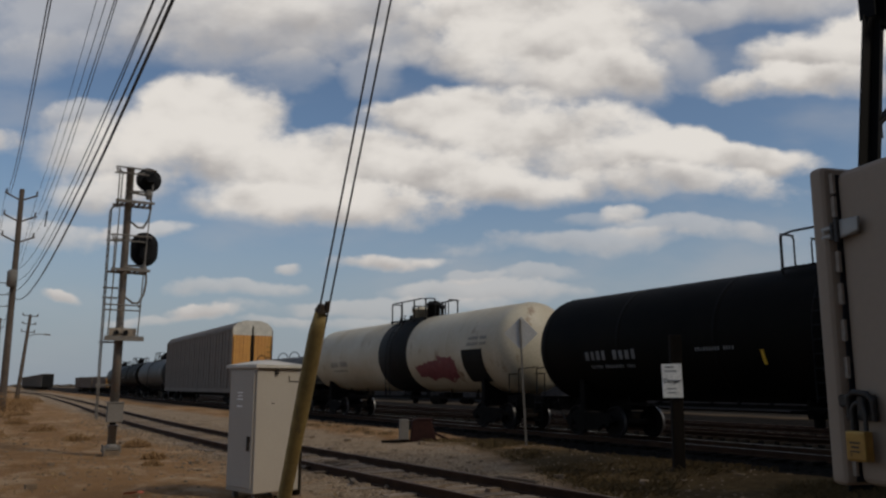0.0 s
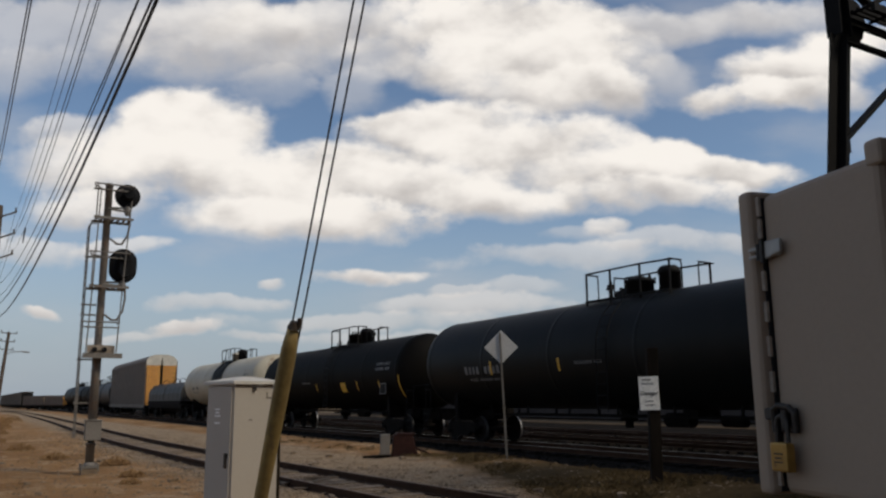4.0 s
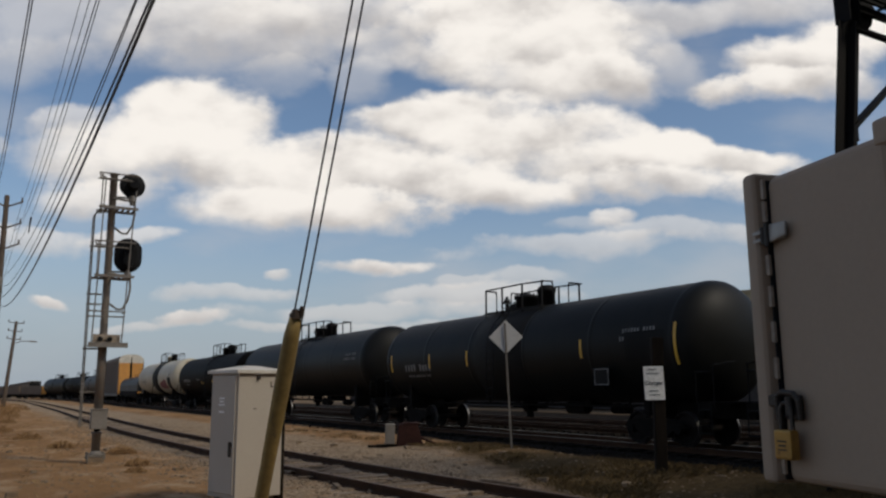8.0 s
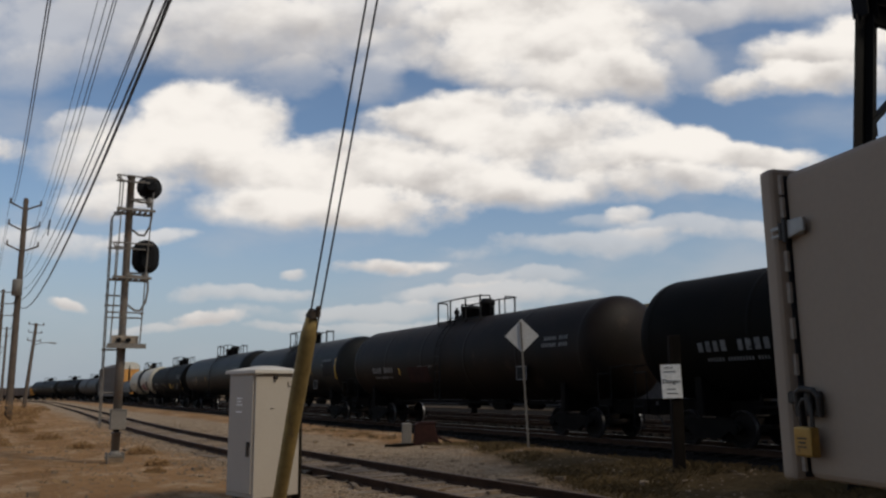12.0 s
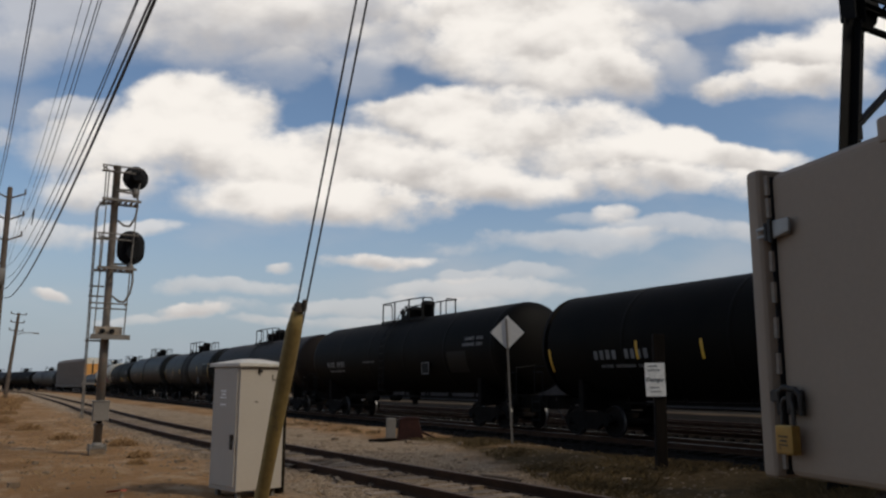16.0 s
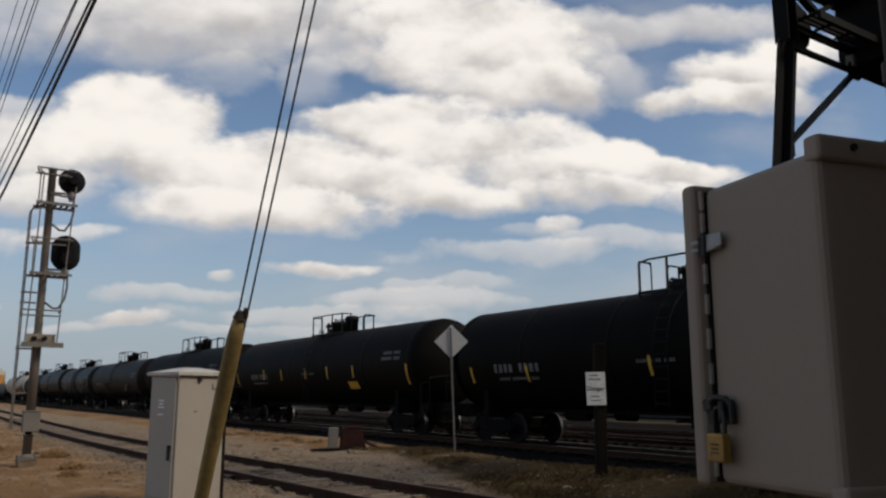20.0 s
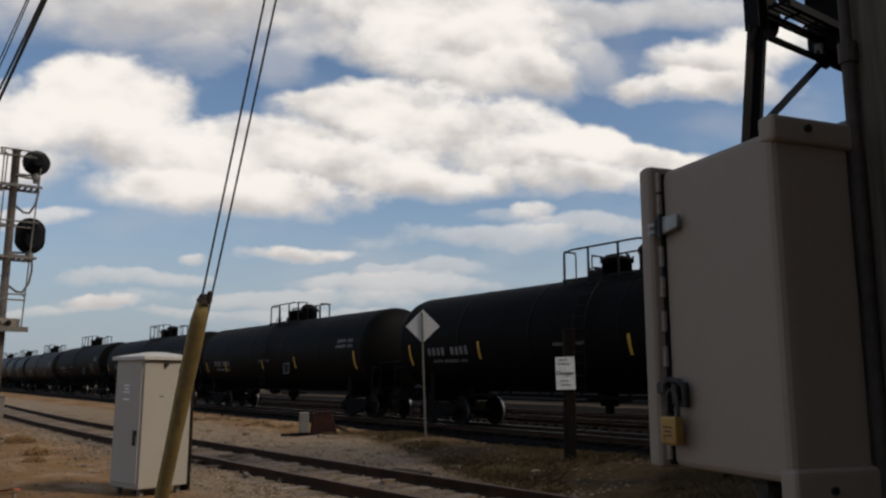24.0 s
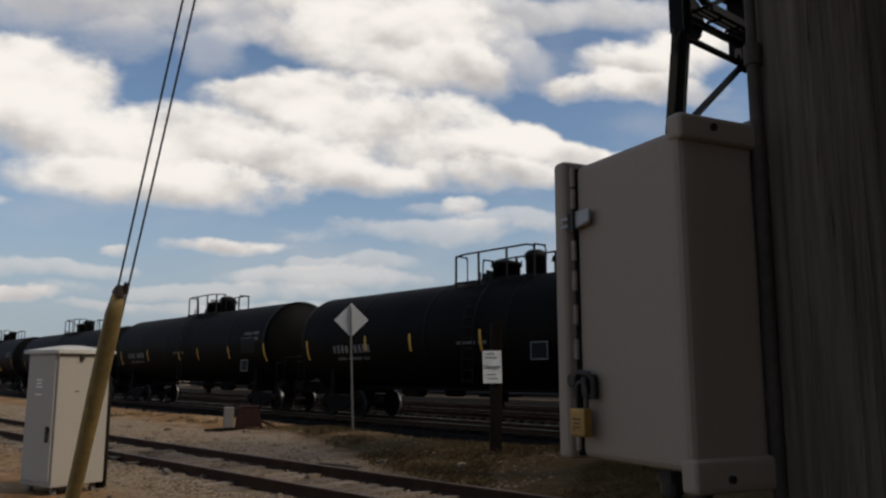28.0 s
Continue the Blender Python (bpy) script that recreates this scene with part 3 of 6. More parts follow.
def siding_x(y):
    knots = [(-60, 10.5), (0, 7.25), (10, 6.58), (20, 6.08), (32, 5.76), (45, 5.86), (76, 6.55), (140, 7.1), (400, 8.2)]
    if y <= knots[0][0]:
        return knots[0][1]
    for n, ((y0, x0), (y1, x1)) in enumerate(zip(knots, knots[1:])):
        if y <= y1:
            ya, xa = knots[max(n - 1, 0)]
            yb, xb = knots[min(n + 2, len(knots) - 1)]
            m0, m1 = (x1 - xa) / (y1 - ya), (xb - x0) / (yb - y0)
            h = y1 - y0
            t = (y - y0) / h
            return (2 * t**3 - 3 * t**2 + 1) * x0 + (t**3 - 2 * t**2 + t) * h * m0 + (-2 * t**3 + 3 * t**2) * x1 + (t**3 - t**2) * h * m1
    return knots[-1][1]


def bend(y):
    """Far off the line swings left on a long curve and then runs straight."""
    over, end = max(y - 150, 0), 95.0
    return -0.0018 * (over * over if over < end else end * end + 2 * end * (over - end))


def train_x(y):
    return TRAIN_X + TRAIN_SLOPE * (y - TRAIN_Y) + 1.0 * min(max((y - 80) / 55, 0), 1) ** 2 + bend(y)


ALONG = [(TRAIN_Y - 260.0, -260.0)]
while ALONG[-1][0] < 460:
    y_, s_ = ALONG[-1]
    ALONG.append((y_ + 1.0, s_ + math.hypot(1.0, train_x(y_ + 1.0) - train_x(y_)) / math.hypot(1.0, TRAIN_SLOPE)))


def train_y(s):
    """The distance ahead of a point that many metres along the line."""
    for (y0, s0), (y1, s1) in zip(ALONG, ALONG[1:]):
        if s <= s1:
            return y0 + (s - s0) / (s1 - s0) * (y1 - y0)
    return ALONG[-1][0]



def ease(v, width):
    return 0.5 + 0.5 * math.tanh(0.5 * v / width)


def ground_z(x, y):
    """Gently uneven dirt, a low bank along the yard and level beds under the tracks."""
    z = 0.10 * noise.noise((x * 0.16, y * 0.16, 3.0)) + 0.045 * noise.noise((x * 0.7, y * 0.7, 1.0)) + 0.018 * noise.noise((x * 2.3, y * 2.3, 5.0))
    crest = 11.1 + 0.25 * math.sin(y * 0.9) + 0.12 * max(y - 15, 0)
    bank = 0.24 * math.exp(-((x - crest) / (1.9 if x < crest else 0.75)) ** 2) * ease(18.5 - y, 1.0)
    flat = max(math.exp(-((x - near_track_x(y)) / 1.6) ** 2), ease(x - 14.6, 0.25))
    far = ease(150 - math.hypot(x, y), 30)
    return ((z + bank) * (1 - 0.92 * flat) - 0.10 * ease(x - 13.4, 0.3)) * far - 0.05 * flat * far


def spread(lo, hi, fine, reach):
    marks, step = [], fine
    v = lo
    while v <= hi:
        marks.append(v)
        v += fine
    out, step, v = list(marks), fine, hi
    while v < reach:
        step *= 1.28
        v += step
        out.append(v)
    step, v = fine, lo
    while v > -reach:
        step *= 1.28
        v -= step
        out.insert(0, v)
    return out


def build_ground():
    xs, ys = spread(-6, 18, 0.22, 3500), spread(2, 36, 0.22, 3500)
    verts = [(x, y, ground_z(x, y)) for y in ys for x in xs]
    w = len(xs)
    faces = [(j * w + i, j * w + i + 1, (j + 1) * w + i + 1, (j + 1) * w + i) for j in range(len(ys) - 1) for i in range(w - 1)]
    data = bpy.data.meshes.new("ground")
    data.from_pydata(verts, [], faces)
    data.materials.append(DIRT)
    data.shade_smooth()
    tagged(new("ground", data), "dry tan dirt ground with gravel and dead grass", "ground", kind="structure")


build_ground()


# ---------------------------------------------------------------- tracks
def rail_mesh(path, low, high, z0=0.0):
    """A rail swept along points, with foot, web and head; returns the bmesh of sides and that of the running surface."""
    side, top = bmesh.new(), bmesh.new()
    profile = [(-0.07, 0.0), (-0.07, 0.02), (-0.012, 0.035), (-0.012, 0.115), (-0.036, 0.125), (-0.036, 0.158), (0.036, 0.158), (0.036, 0.125), (0.012, 0.115), (0.012, 0.035), (0.07, 0.02), (0.07, 0.0)]
    rows, caps = [], []
    for n, (x, y) in enumerate(path):
        ax, ay = path[min(n + 1, len(path) - 1)]
        bx, by = path[max(n - 1, 0)]
        d = Vector((ax - bx, ay - by)).normalized()
        rows.append([side.verts.new((x + d.y * o, y - d.x * o, z0 + h)) for o, h in profile])
        caps.append([top.verts.new((x + d.y * o, y - d.x * o, z0 + h)) for o, h in ((-0.031, 0.1585), (-0.027, 0.163), (0.027, 0.163), (0.031, 0.1585))])
    for one, two in zip(rows, rows[1:]):
        for k in range(len(profile) - 1):
            side.faces.new((one[k], one[k + 1], two[k + 1], two[k]))
    for one, two in zip(caps, caps[1:]):
        for k in range(3):
            top.faces.new((one[k], one[k + 1], two[k + 1], two[k]))
    return side, top


def tie_mesh(seed, material):
    rnd = random.Random(seed)
    bm = bmesh.new()
    box(bm, (0, 0, 0), (2.6, 0.23, 0.18))
    bmesh.ops.subdivide_edges(bm, edges=[e for e in bm.edges if abs(e.verts[0].co.x - e.verts[1].co.x) > 1], cuts=2)
    for v in bm.verts:
        v.co += Vector((rnd.uniform(-0.03, 0.03), rnd.uniform(-0.012, 0.012), rnd.uniform(-0.012, 0.012)))
    return mesh("tie", bm, material)


TIE_MESHES = [tie_mesh(n, TIE) for n in range(6)]
OILY_SHADED_TIES = [tie_mesh(n, TIE_OILY_SHADED) for n in range(6)]


def track(name, centre, y0, y1, step, z, head, tie_span, label, ties=TIE_MESHES):
    ob = thing(name, pose(0, 0, 0), label, "railway track", kind="structure")
    for sgn in (-1, 1):
        path = []
        y = y0
        while y <= y1:
            path.append((centre(y) + sgn * 0.753, y))
            y += step if y < 80 else step * 4
        side, top = rail_mesh(path, 0, 0, z)
        rail = part("rail", side, RAIL_SIDE, ob, "rusty steel rail")
        part("rail_head", top, head, rail, "worn running surface of the rail")
    rnd = random.Random(name)
    y = tie_span[0]
    while y < tie_span[1]:
        dx = (centre(y + 0.5) - centre(y - 0.5))
        part("tie", ties[rnd.randrange(6)], None, ob, m=pose(centre(y) + rnd.uniform(-0.06, 0.06), y, z - 0.075 + rnd.uniform(-0.012, 0.012), rnd.uniform(-1, 1), rnd.uniform(-0.6, 0.6), -math.degrees(math.atan(dx)) + rnd.uniform(-2, 2)))
        y += 0.52 + rnd.uniform(-0.04, 0.04)
    return ob


track("siding_track", near_track_x, -20, 300, 2.0, -0.035, RAIL_DULL, (6, 60), "rusty siding track half sunk in dirt and gravel")
track("main_track", train_x, -40, 330, 4.0, -0.09, RAIL_TOP, (2, 60), "main railway track carrying the freight train", OILY_SHADED_TIES)
track("yard_track", lambda y: 22.4 + TRAIN_SLOPE * (y - 15), -40, 330, 4.0, -0.09, RAIL_DULL, (8, 50), "empty yard track beyond the train", OILY_SHADED_TIES)
track("far_yard_track", lambda y: 27.2 + TRAIN_SLOPE * (y - 15), -40, 330, 4.0, -0.09, RAIL_DULL, (12, 50), "empty far yard track behind the train", OILY_SHADED_TIES)
RAIL_Z = -0.09 + 0.163

# ---------------------------------------------------------------- rolling stock
WHEEL_R = 0.46


def wheelset_mesh():
    bm = bmesh.new()
    lathe(bm, [(0.075, -0.95), (0.075, -0.80), (0.09, -0.76), (0.09, 0.76), (0.075, 0.80), (0.075, 0.95)], 10, "X")
    return mesh("axle", bm, WHEEL)


def wheel_mesh(sgn):
    bm = bmesh.new()
    lathe(bm, [(0.10, sgn * 0.82), (0.16, sgn * 0.815), (0.20, sgn * 0.775), (0.36, sgn * 0.765), (0.40, sgn * 0.82), (WHEEL_R - 0.01, sgn * 0.82), (WHEEL_R, sgn * 0.79), (WHEEL_R + 0.004, sgn * 0.725), (WHEEL_R + 0.028, sgn * 0.71), (WHEEL_R + 0.02, sgn * 0.69), (0.39, sgn * 0.69), (0.36, sgn * 0.735), (0.18, sgn * 0.735), (0.10, sgn * 0.70)], 36, "X")
    for k in range(5):  # lightening marks and wear spots on the plate show that it turns
        a = 2 * math.pi * k / 5
        box(bm, (sgn * 0.772, 0.28 * math.cos(a), 0.28 * math.sin(a)), (0.02, 0.05, 0.05), None)
    return mesh("wheel", bm, WHEEL)


def tread_mesh(sgn):
    bm = bmesh.new()
    n = 36
    for k in range(n):
        a, b = 2 * math.pi * k / n, 2 * math.pi * (k + 1) / n
        for x0, x1, r0, r1 in ((0.725, 0.79, WHEEL_R + 0.006, WHEEL_R + 0.002), (0.79, 0.8215, WHEEL_R + 0.002, WHEEL_R - 0.008)):
            bm.faces.new([bm.verts.new(p) for p in ((sgn * x0, r0 * math.cos(a), r0 * math.sin(a)), (sgn * x0, r0 * math.cos(b), r0 * math.sin(b)), (sgn * x1, r1 * math.cos(b), r1 * math.sin(b)), (sgn * x1, r1 * math.cos(a), r1 * math.sin(a)))])
    return mesh("tread", bm, TREAD, True)


AXLE, WHEELS, TREADS = wheelset_mesh(), {s: wheel_mesh(s) for s in (-1, 1)}, {s: tread_mesh(s) for s in (-1, 1)}


def side_frame_mesh():
    bm = bmesh.new()
    pts = [(-1.15, 0.52), (-0.95, 0.66), (-0.45, 0.74), (0.45, 0.74), (0.95, 0.66), (1.15, 0.52), (0.92, 0.36), (0.70, 0.42), (0.42, 0.22), (-0.42, 0.22), (-0.70, 0.42), (-0.92, 0.36)]
    front = [bm.verts.new((-0.07, y, z)) for y, z in pts]
    back = [bm.verts.new((0.07, y, z)) for y, z in pts]
    bm.faces.new(front)
    bm.faces.new(list(reversed(back)))
    for k in range(len(pts)):
        bm.faces.new((front[k], back[k], back[(k + 1) % len(pts)], front[(k + 1) % len(pts)]))
    for y in (-0.89, 0.89):
        rod(bm, (-0.12, y, 0.46), (0.12, y, 0.46), 0.13, n=14)
    for y in (-0.2, 0.0, 0.2):
        for k in range(5):
            rod(bm, (0, y, 0.30 + k * 0.055), (0, y, 0.325 + k * 0.055), 0.085, n=10)
    bmesh.ops.recalc_face_normals(bm, faces=bm.faces)
    return mesh("side_frame", bm, UNDER)


SIDE_FRAME = side_frame_mesh()
BOLSTER = mesh("bolster", boxes(((0, 0, 0.58), (1.9, 0.36, 0.2)), ((0, 0, 0.74), (0.7, 0.7, 0.12)), ((0, 0.5, 0.45), (1.6, 0.1, 0.16)), ((0, -0.5, 0.45), (1.6, 0.1, 0.16))), UNDER)
TURNING = []


def truck(parent, y):
    """A four-wheel truck; the origin at the rail head under its centre."""
    ob = new("truck")
    ob.parent, ob.matrix_basis = parent, pose(0, y, 0)
    part("bolster", BOLSTER, None, ob)
    for s in (-1, 1):
        part("side_frame", SIDE_FRAME, None, ob, m=pose(s * 1.0, 0, 0))
    for dy in (-0.89, 0.89):
        bm = bmesh.new()
        axle = part("wheelset", WHEELSET, None, ob, "worn steel wheelset with bright treads", m=pose(0, dy, WHEEL_R))
        TURNING.append(axle)
    return ob


def joined_wheelset():
    """Axle, wheels and bright treads as one turning piece with two surfaces."""
    bm = bmesh.new()
    for data in (AXLE, WHEELS[-1], WHEELS[1]):
        bm.from_mesh(data)
    dark = len(bm.faces)
    for data in (TREADS[-1], TREADS[1]):
        bm.from_mesh(data)
    bm.faces.ensure_lookup_table()
    for f in bm.faces[dark:]:
        f.material_index = 1
    data = mesh("wheelset", bm, WHEEL)
    data.materials.append(TREAD)
    return data


WHEELSET = joined_wheelset()


def coupler(parent, y, sgn):
    bm = bmesh.new()
    box(bm, (0, y - sgn * 0.35, 0.86), (0.16, 0.6, 0.16))
    box(bm, (0, y - sgn * 0.05, 0.86), (0.30, 0.22, 0.28))
    box(bm, (0.12, y + sgn * 0.05, 0.86), (0.10, 0.16, 0.26))
    bevel(bm, 0.02, 1)
    part("coupler", bm, UNDER, parent)
    hose = bmesh.new()
    pipe(hose, [(0.35, y - sgn * 0.5, 0.75), (0.38, y - sgn * 0.3, 0.62), (0.36, y - sgn * 0.15, 0.45), (0.30, y, 0.40)], 0.025, 8)
    part("brake_hose", hose, CABLE_DARK, parent)


def curved_panel(radius, zc, y0, y1, z0, z1, lift=0.004, side=-1, n=6, bm=None):
    """A thin patch that hugs a tank's side, between two heights."""
    bm = bm or bmesh.new()
    a0, a1 = math.asin(max(-1, min(1, (z0 - zc) / radius))), math.asin(max(-1, min(1, (z1 - zc) / radius)))
    r = radius + lift
    rows = []
    for k in range(n + 1):
        a = a0 + (a1 - a0) * k / n
        rows.append([bm.verts.new((side * r * math.cos(a), y, zc + r * math.sin(a))) for y in (y0, y1)])
    for p, q in zip(rows, rows[1:]):
        bm.faces.new((p[0], p[1], q[1], q[0]))
    return bm


def ragged_patch(radius, zc, y0, y1, z0, z1, lift, seed):
    """An uneven spray or repaint patch on a tank's near side."""
    bm = bmesh.new()
    rnd = random.Random(seed)
    r, n = radius + lift, 56
    yc, zm, hy, hz = (y0 + y1) / 2, (z0 + z1) / 2, (y1 - y0) / 2, (z1 - z0) / 2
    phases = [(rnd.uniform(0, 6.28), rnd.choice((3, 4, 5, 7, 9, 12))) for _ in range(4)]

    def at(y, z):
        a = math.asin(max(-0.98, min(0.98, (z - zc) / radius)))
        return bm.verts.new((-r * math.cos(a), y, zc + r * math.sin(a)))

    rings = [[at(yc, zm)] * n]
    for f in (0.34, 0.67, 1.0):
        ring = []
        for k in range(n):
            c = 2 * math.pi * k / n
            jag = 1 + sum(0.055 * math.sin(m * c + p) for p, m in phases) + rnd.uniform(-0.02, 0.02)
            q = f * (jag if f == 1.0 else 1)
            ring.append(at(yc + hy * q * math.copysign(abs(math.cos(c)) ** 0.7, math.cos(c)), zm + hz * q * math.copysign(abs(math.sin(c)) ** 0.7, math.sin(c))))
        rings.append(ring)
    for p, q in zip(rings, rings[1:]):
        for k in range(n):
            m = (k + 1) % n
            bm.faces.new((p[k], q[k], q[m]) if p[k] is p[m] else (p[k], q[k], q[m], p[m]))
    return bm


def lettering(parent, radius, zc, y, z, height, width, side, seed, gap=0.35):
    """Rows of short upright bars for stencilled marks that cannot be told."""
    rnd = random.Random(seed)
    bm = bmesh.new()
    pos, count = 0.0, 0
    while pos < width:
        w = height * rnd.uniform(0.50, 0.62)
        count += 1
        if count % 10 != 5:
            curved_panel(radius, zc, y + pos, y + pos + w, z, z + height * rnd.uniform(0.86, 1.0), 0.005, side, 2, bm)
        pos += w + height * gap
    return part("lettering", bm, STENCIL, parent, "worn white stencilled marks", kind="stuff")


def tank_profile(half, r, head):
    out = []
    for k in range(9):
        a = math.pi / 2 * k / 8
        out.append((max(r * math.sin(a), 0.01), -half + head - head * math.cos(a)))
    out += [(r, -half + head + 0.04), (r + 0.006, -half + head + 0.06), (r + 0.006, -half + head + 0.16), (r, -half + head + 0.18), (r, -half + head + 0.24)]
    n = 5
    for k in range(1, n):
        y = -half + head + (2 * half - 2 * head) * k / n
        out += [(r, y - 0.11), (r, y - 0.06), (r + 0.005, y - 0.05), (r + 0.005, y + 0.05), (r, y + 0.06), (r, y + 0.11)]
    out += [(r, half - head - 0.24), (r, half - head - 0.18), (r + 0.006, half - head - 0.16), (r + 0.006, half - head - 0.06), (r, half - head - 0.04)]
    for k in range(9):
        a = math.pi / 2 * (1 - k / 8)
        out.append((max(r * math.sin(a), 0.01), half - head + head * math.cos(a)))
    return out


def rung_mesh():
    bm = bmesh.new()
    rod(bm, (0, -0.22, 0), (0, 0.22, 0), 0.016, n=6)
    return mesh("rung", bm, RAILING)


RUNG = rung_mesh()


def bolt_mesh():
    bm = bmesh.new()
    rod(bm, (0, 0, 0), (0, 0, 0.20), 0.025, n=6)
    return mesh("bolt", bm, RAILING)


BOLT = bolt_mesh()


def tank_car(length, radius=1.67, top=4.45, paint=None, label="", platform=0.0, rails=3.5, seed=0, style=0, strips=(), marks=True, band=None, detail=True, yellow_panel=None, placard=None, patches=(), nose=0.0, tail=0.0):
    """A tank car; the origin on the rail head under its middle, nose towards +y."""
    rnd = random.Random(seed)
    paint = paint or BLACK
    ob = thing("tank_car", pose(0, 0, RAIL_Z), label, "tank car", "tank cars of the train")
    half = length / 2 - 0.62
    zc = top - radius
    bm = bmesh.new()
    lathe(bm, tank_profile(half, radius, 0.80), 48, "Y")
    for v in bm.verts:
        if v.co.y > half - 0.85:
            v.co.y -= nose
        elif v.co.y < 0.85 - half:
            v.co.y += tail
    bmesh.ops.translate(bm, vec=(0, 0, zc), verts=bm.verts)
    part("tank", bm, paint, ob, smooth=True)
    if band:
        bm = bmesh.new()
        lathe(bm, [(radius + 0.006, band[0]), (radius + 0.012, band[0] + 0.01), (radius + 0.012, band[1] - 0.01), (radius + 0.006, band[1])], 48, "Y")
        bmesh.ops.translate(bm, vec=(0, 0, zc), verts=bm.verts)
        part("band", bm, BAND, ob, "black painted band round the tank", True)
    ty = length / 2 - 2.9
    for y in (-ty, ty):
        truck(ob, y)
        sgn = 1 if y > 0 else -1
        bm = boxes(((0, y, 0.98), (0.62, 2.2, 0.34)), ((0, y + sgn * 1.55, 0.95), (0.36, 2.2, 0.42)))
        for s in (-1, 1):
            verts = box(bm, (s * 0.85, y, 1.12), (0.9, 0.22, 0.55))
            for v in verts:
                if v.co.z > 1.2 and abs(v.co.x) > 0.9:
                    v.co.z += 0.4
        box(bm, (0, y, 1.12), (2.5, 0.26, 0.66))
        part("sill", bm, UNDER, ob, "grimy stub sill and saddle")
        coupler(ob, sgn * length / 2, sgn)
        end = sgn * (length / 2 - 0.75)
        deck = boxes(((0, end, 1.17), (2.7, 0.55, 0.05)), ((-1.32, end, 1.08), (0.06, 0.55, 0.18)), ((1.32, end, 1.08), (0.06, 0.55, 0.18)))
        part("end_platform", deck, UNDER, ob)
        if detail:
            for s in (-1, 1):
                bm = bmesh.new()
                pipe(bm, [(s * 1.30, end + sgn * 0.22, 1.18), (s * 1.30, end + sgn * 0.22, 2.12), (s * 0.45, end + sgn * 0.22, 2.22)], 0.021, 6)
                pipe(bm, [(s * 1.36, end - sgn * 0.3, 1.18), (s * 1.36, end - sgn * 0.3, 1.95), (s * 1.36, end + sgn * 0.22, 1.95)], 0.02, 6)
                part("end_handrail", bm, RAILING, ob, "bent steel end handrail")
                bm = bmesh.new()
                for z in (0.42, 0.72, 1.0):
                    rod(bm, (s * 1.42, end - 0.2, z), (s * 1.42, end + 0.2, z), 0.018, n=6)
                for dy in (-0.2, 0.2):
                    rod(bm, (s * 1.42, end + dy, 0.40), (s * 1.42, end + dy, 1.18), 0.018, n=6)
                part("step", bm, RAILING, ob, "steel stirrup step")
    # underside: outlet, heater pipes, brake gear
    bm = bmesh.new()
    rod(bm, (0, 0.2, zc - radius - 0.35), (0, 0.2, zc - radius + 0.05), 0.26, n=14)
    rod(bm, (0, 0.2, zc - radius - 0.55), (0, 0.2, zc - radius - 0.3), 0.13, n=12)
    box(bm, (0, 0.2, zc - radius - 0.18), (0.9, 0.9, 0.06))
    part("outlet", bm, UNDER, ob)
    bm = bmesh.new()
    for s in (-1, 1):
        pipe(bm, [(s * 0.62, -ty + 1.2, 1.02), (s * 0.62, ty - 1.2, 1.02)], 0.035, 6)
        for k in range(7):
            y = -ty + 1.4 + k * (2 * ty - 2.8) / 6
            bar(bm, (s * 0.62, y, 1.0), (s * 0.62, y, zc - radius * 0.9), 0.04, 0.08)
    part("brake_pipe", bm, UNDER, ob)
    bm = bmesh.new()
    by = rnd.choice((-1, 1)) * rnd.uniform(2.5, 4.0)
    rod(bm, (-0.35, by, 0.95), (-0.35, by + 0.9, 0.95), 0.2, n=14)
    rod(bm, (0.3, by - 1.2, 0.92), (0.3, by - 0.5, 0.92), 0.16, n=12)
    box(bm, (0, by, 1.15), (0.9, 0.5, 0.2))
    part("brake_cylinder", bm, UNDER, ob)
    # top platform and fittings
    py, dx, dz = platform, 0.78, top + 0.02
    deck = bmesh.new()
    for k in range(int(rails / 0.16)):
        for s in (-1, 1):
            box(deck, (s * 0.62, py - rails / 2 + 0.08 + k * 0.16, dz - 0.10), (0.5, 0.05, 0.03))
    for s in (-1, 1):
        for x in (0.36, 0.88):
            box(deck, (s * x, py, dz - 0.13), (0.05, rails, 0.06))
    part("platform", deck, RAILING, ob, "dark grating walkway on the tank top")
    rh = 0.76
    for s in (-1, 1):
        bm = bmesh.new()
        ys = [py - rails / 2, py - rails * 0.17, py + rails * 0.19, py + rails / 2]
        for n, y in enumerate(ys):
            bar(bm, (s * 0.82, y, dz - 0.5), (s * 0.82, y, dz + rh - (0.06 if style == 1 and n in (0, 3) else 0)), 0.05, 0.05)
        a, b = ys[0], ys[3]
        if style == 0:
            pipe(bm, [(s * 0.82, a, dz + rh - 0.04), (s * 0.82, ys[1], dz + rh), (s * 0.82, b, dz + rh)], 0.028, 6)
        else:
            pipe(bm, [(s * 0.82, a, dz + rh - 0.06), (s * 0.82, a + 0.3, dz + rh), (s * 0.82, b - 0.3, dz + rh), (s * 0.82, b, dz + rh - 0.06)], 0.028, 6)
        pipe(bm, [(s * 0.82, a, dz + rh * 0.45), (s * 0.82, b, dz + rh * 0.45)] if style == 2 else [(s * 0.82, a - 0.14, dz + rh - 0.05), (s * 0.82, a, dz + rh - 0.05)], 0.022, 6)
        part("handrail", bm, RAILING, ob, "square-framed black safety rail")
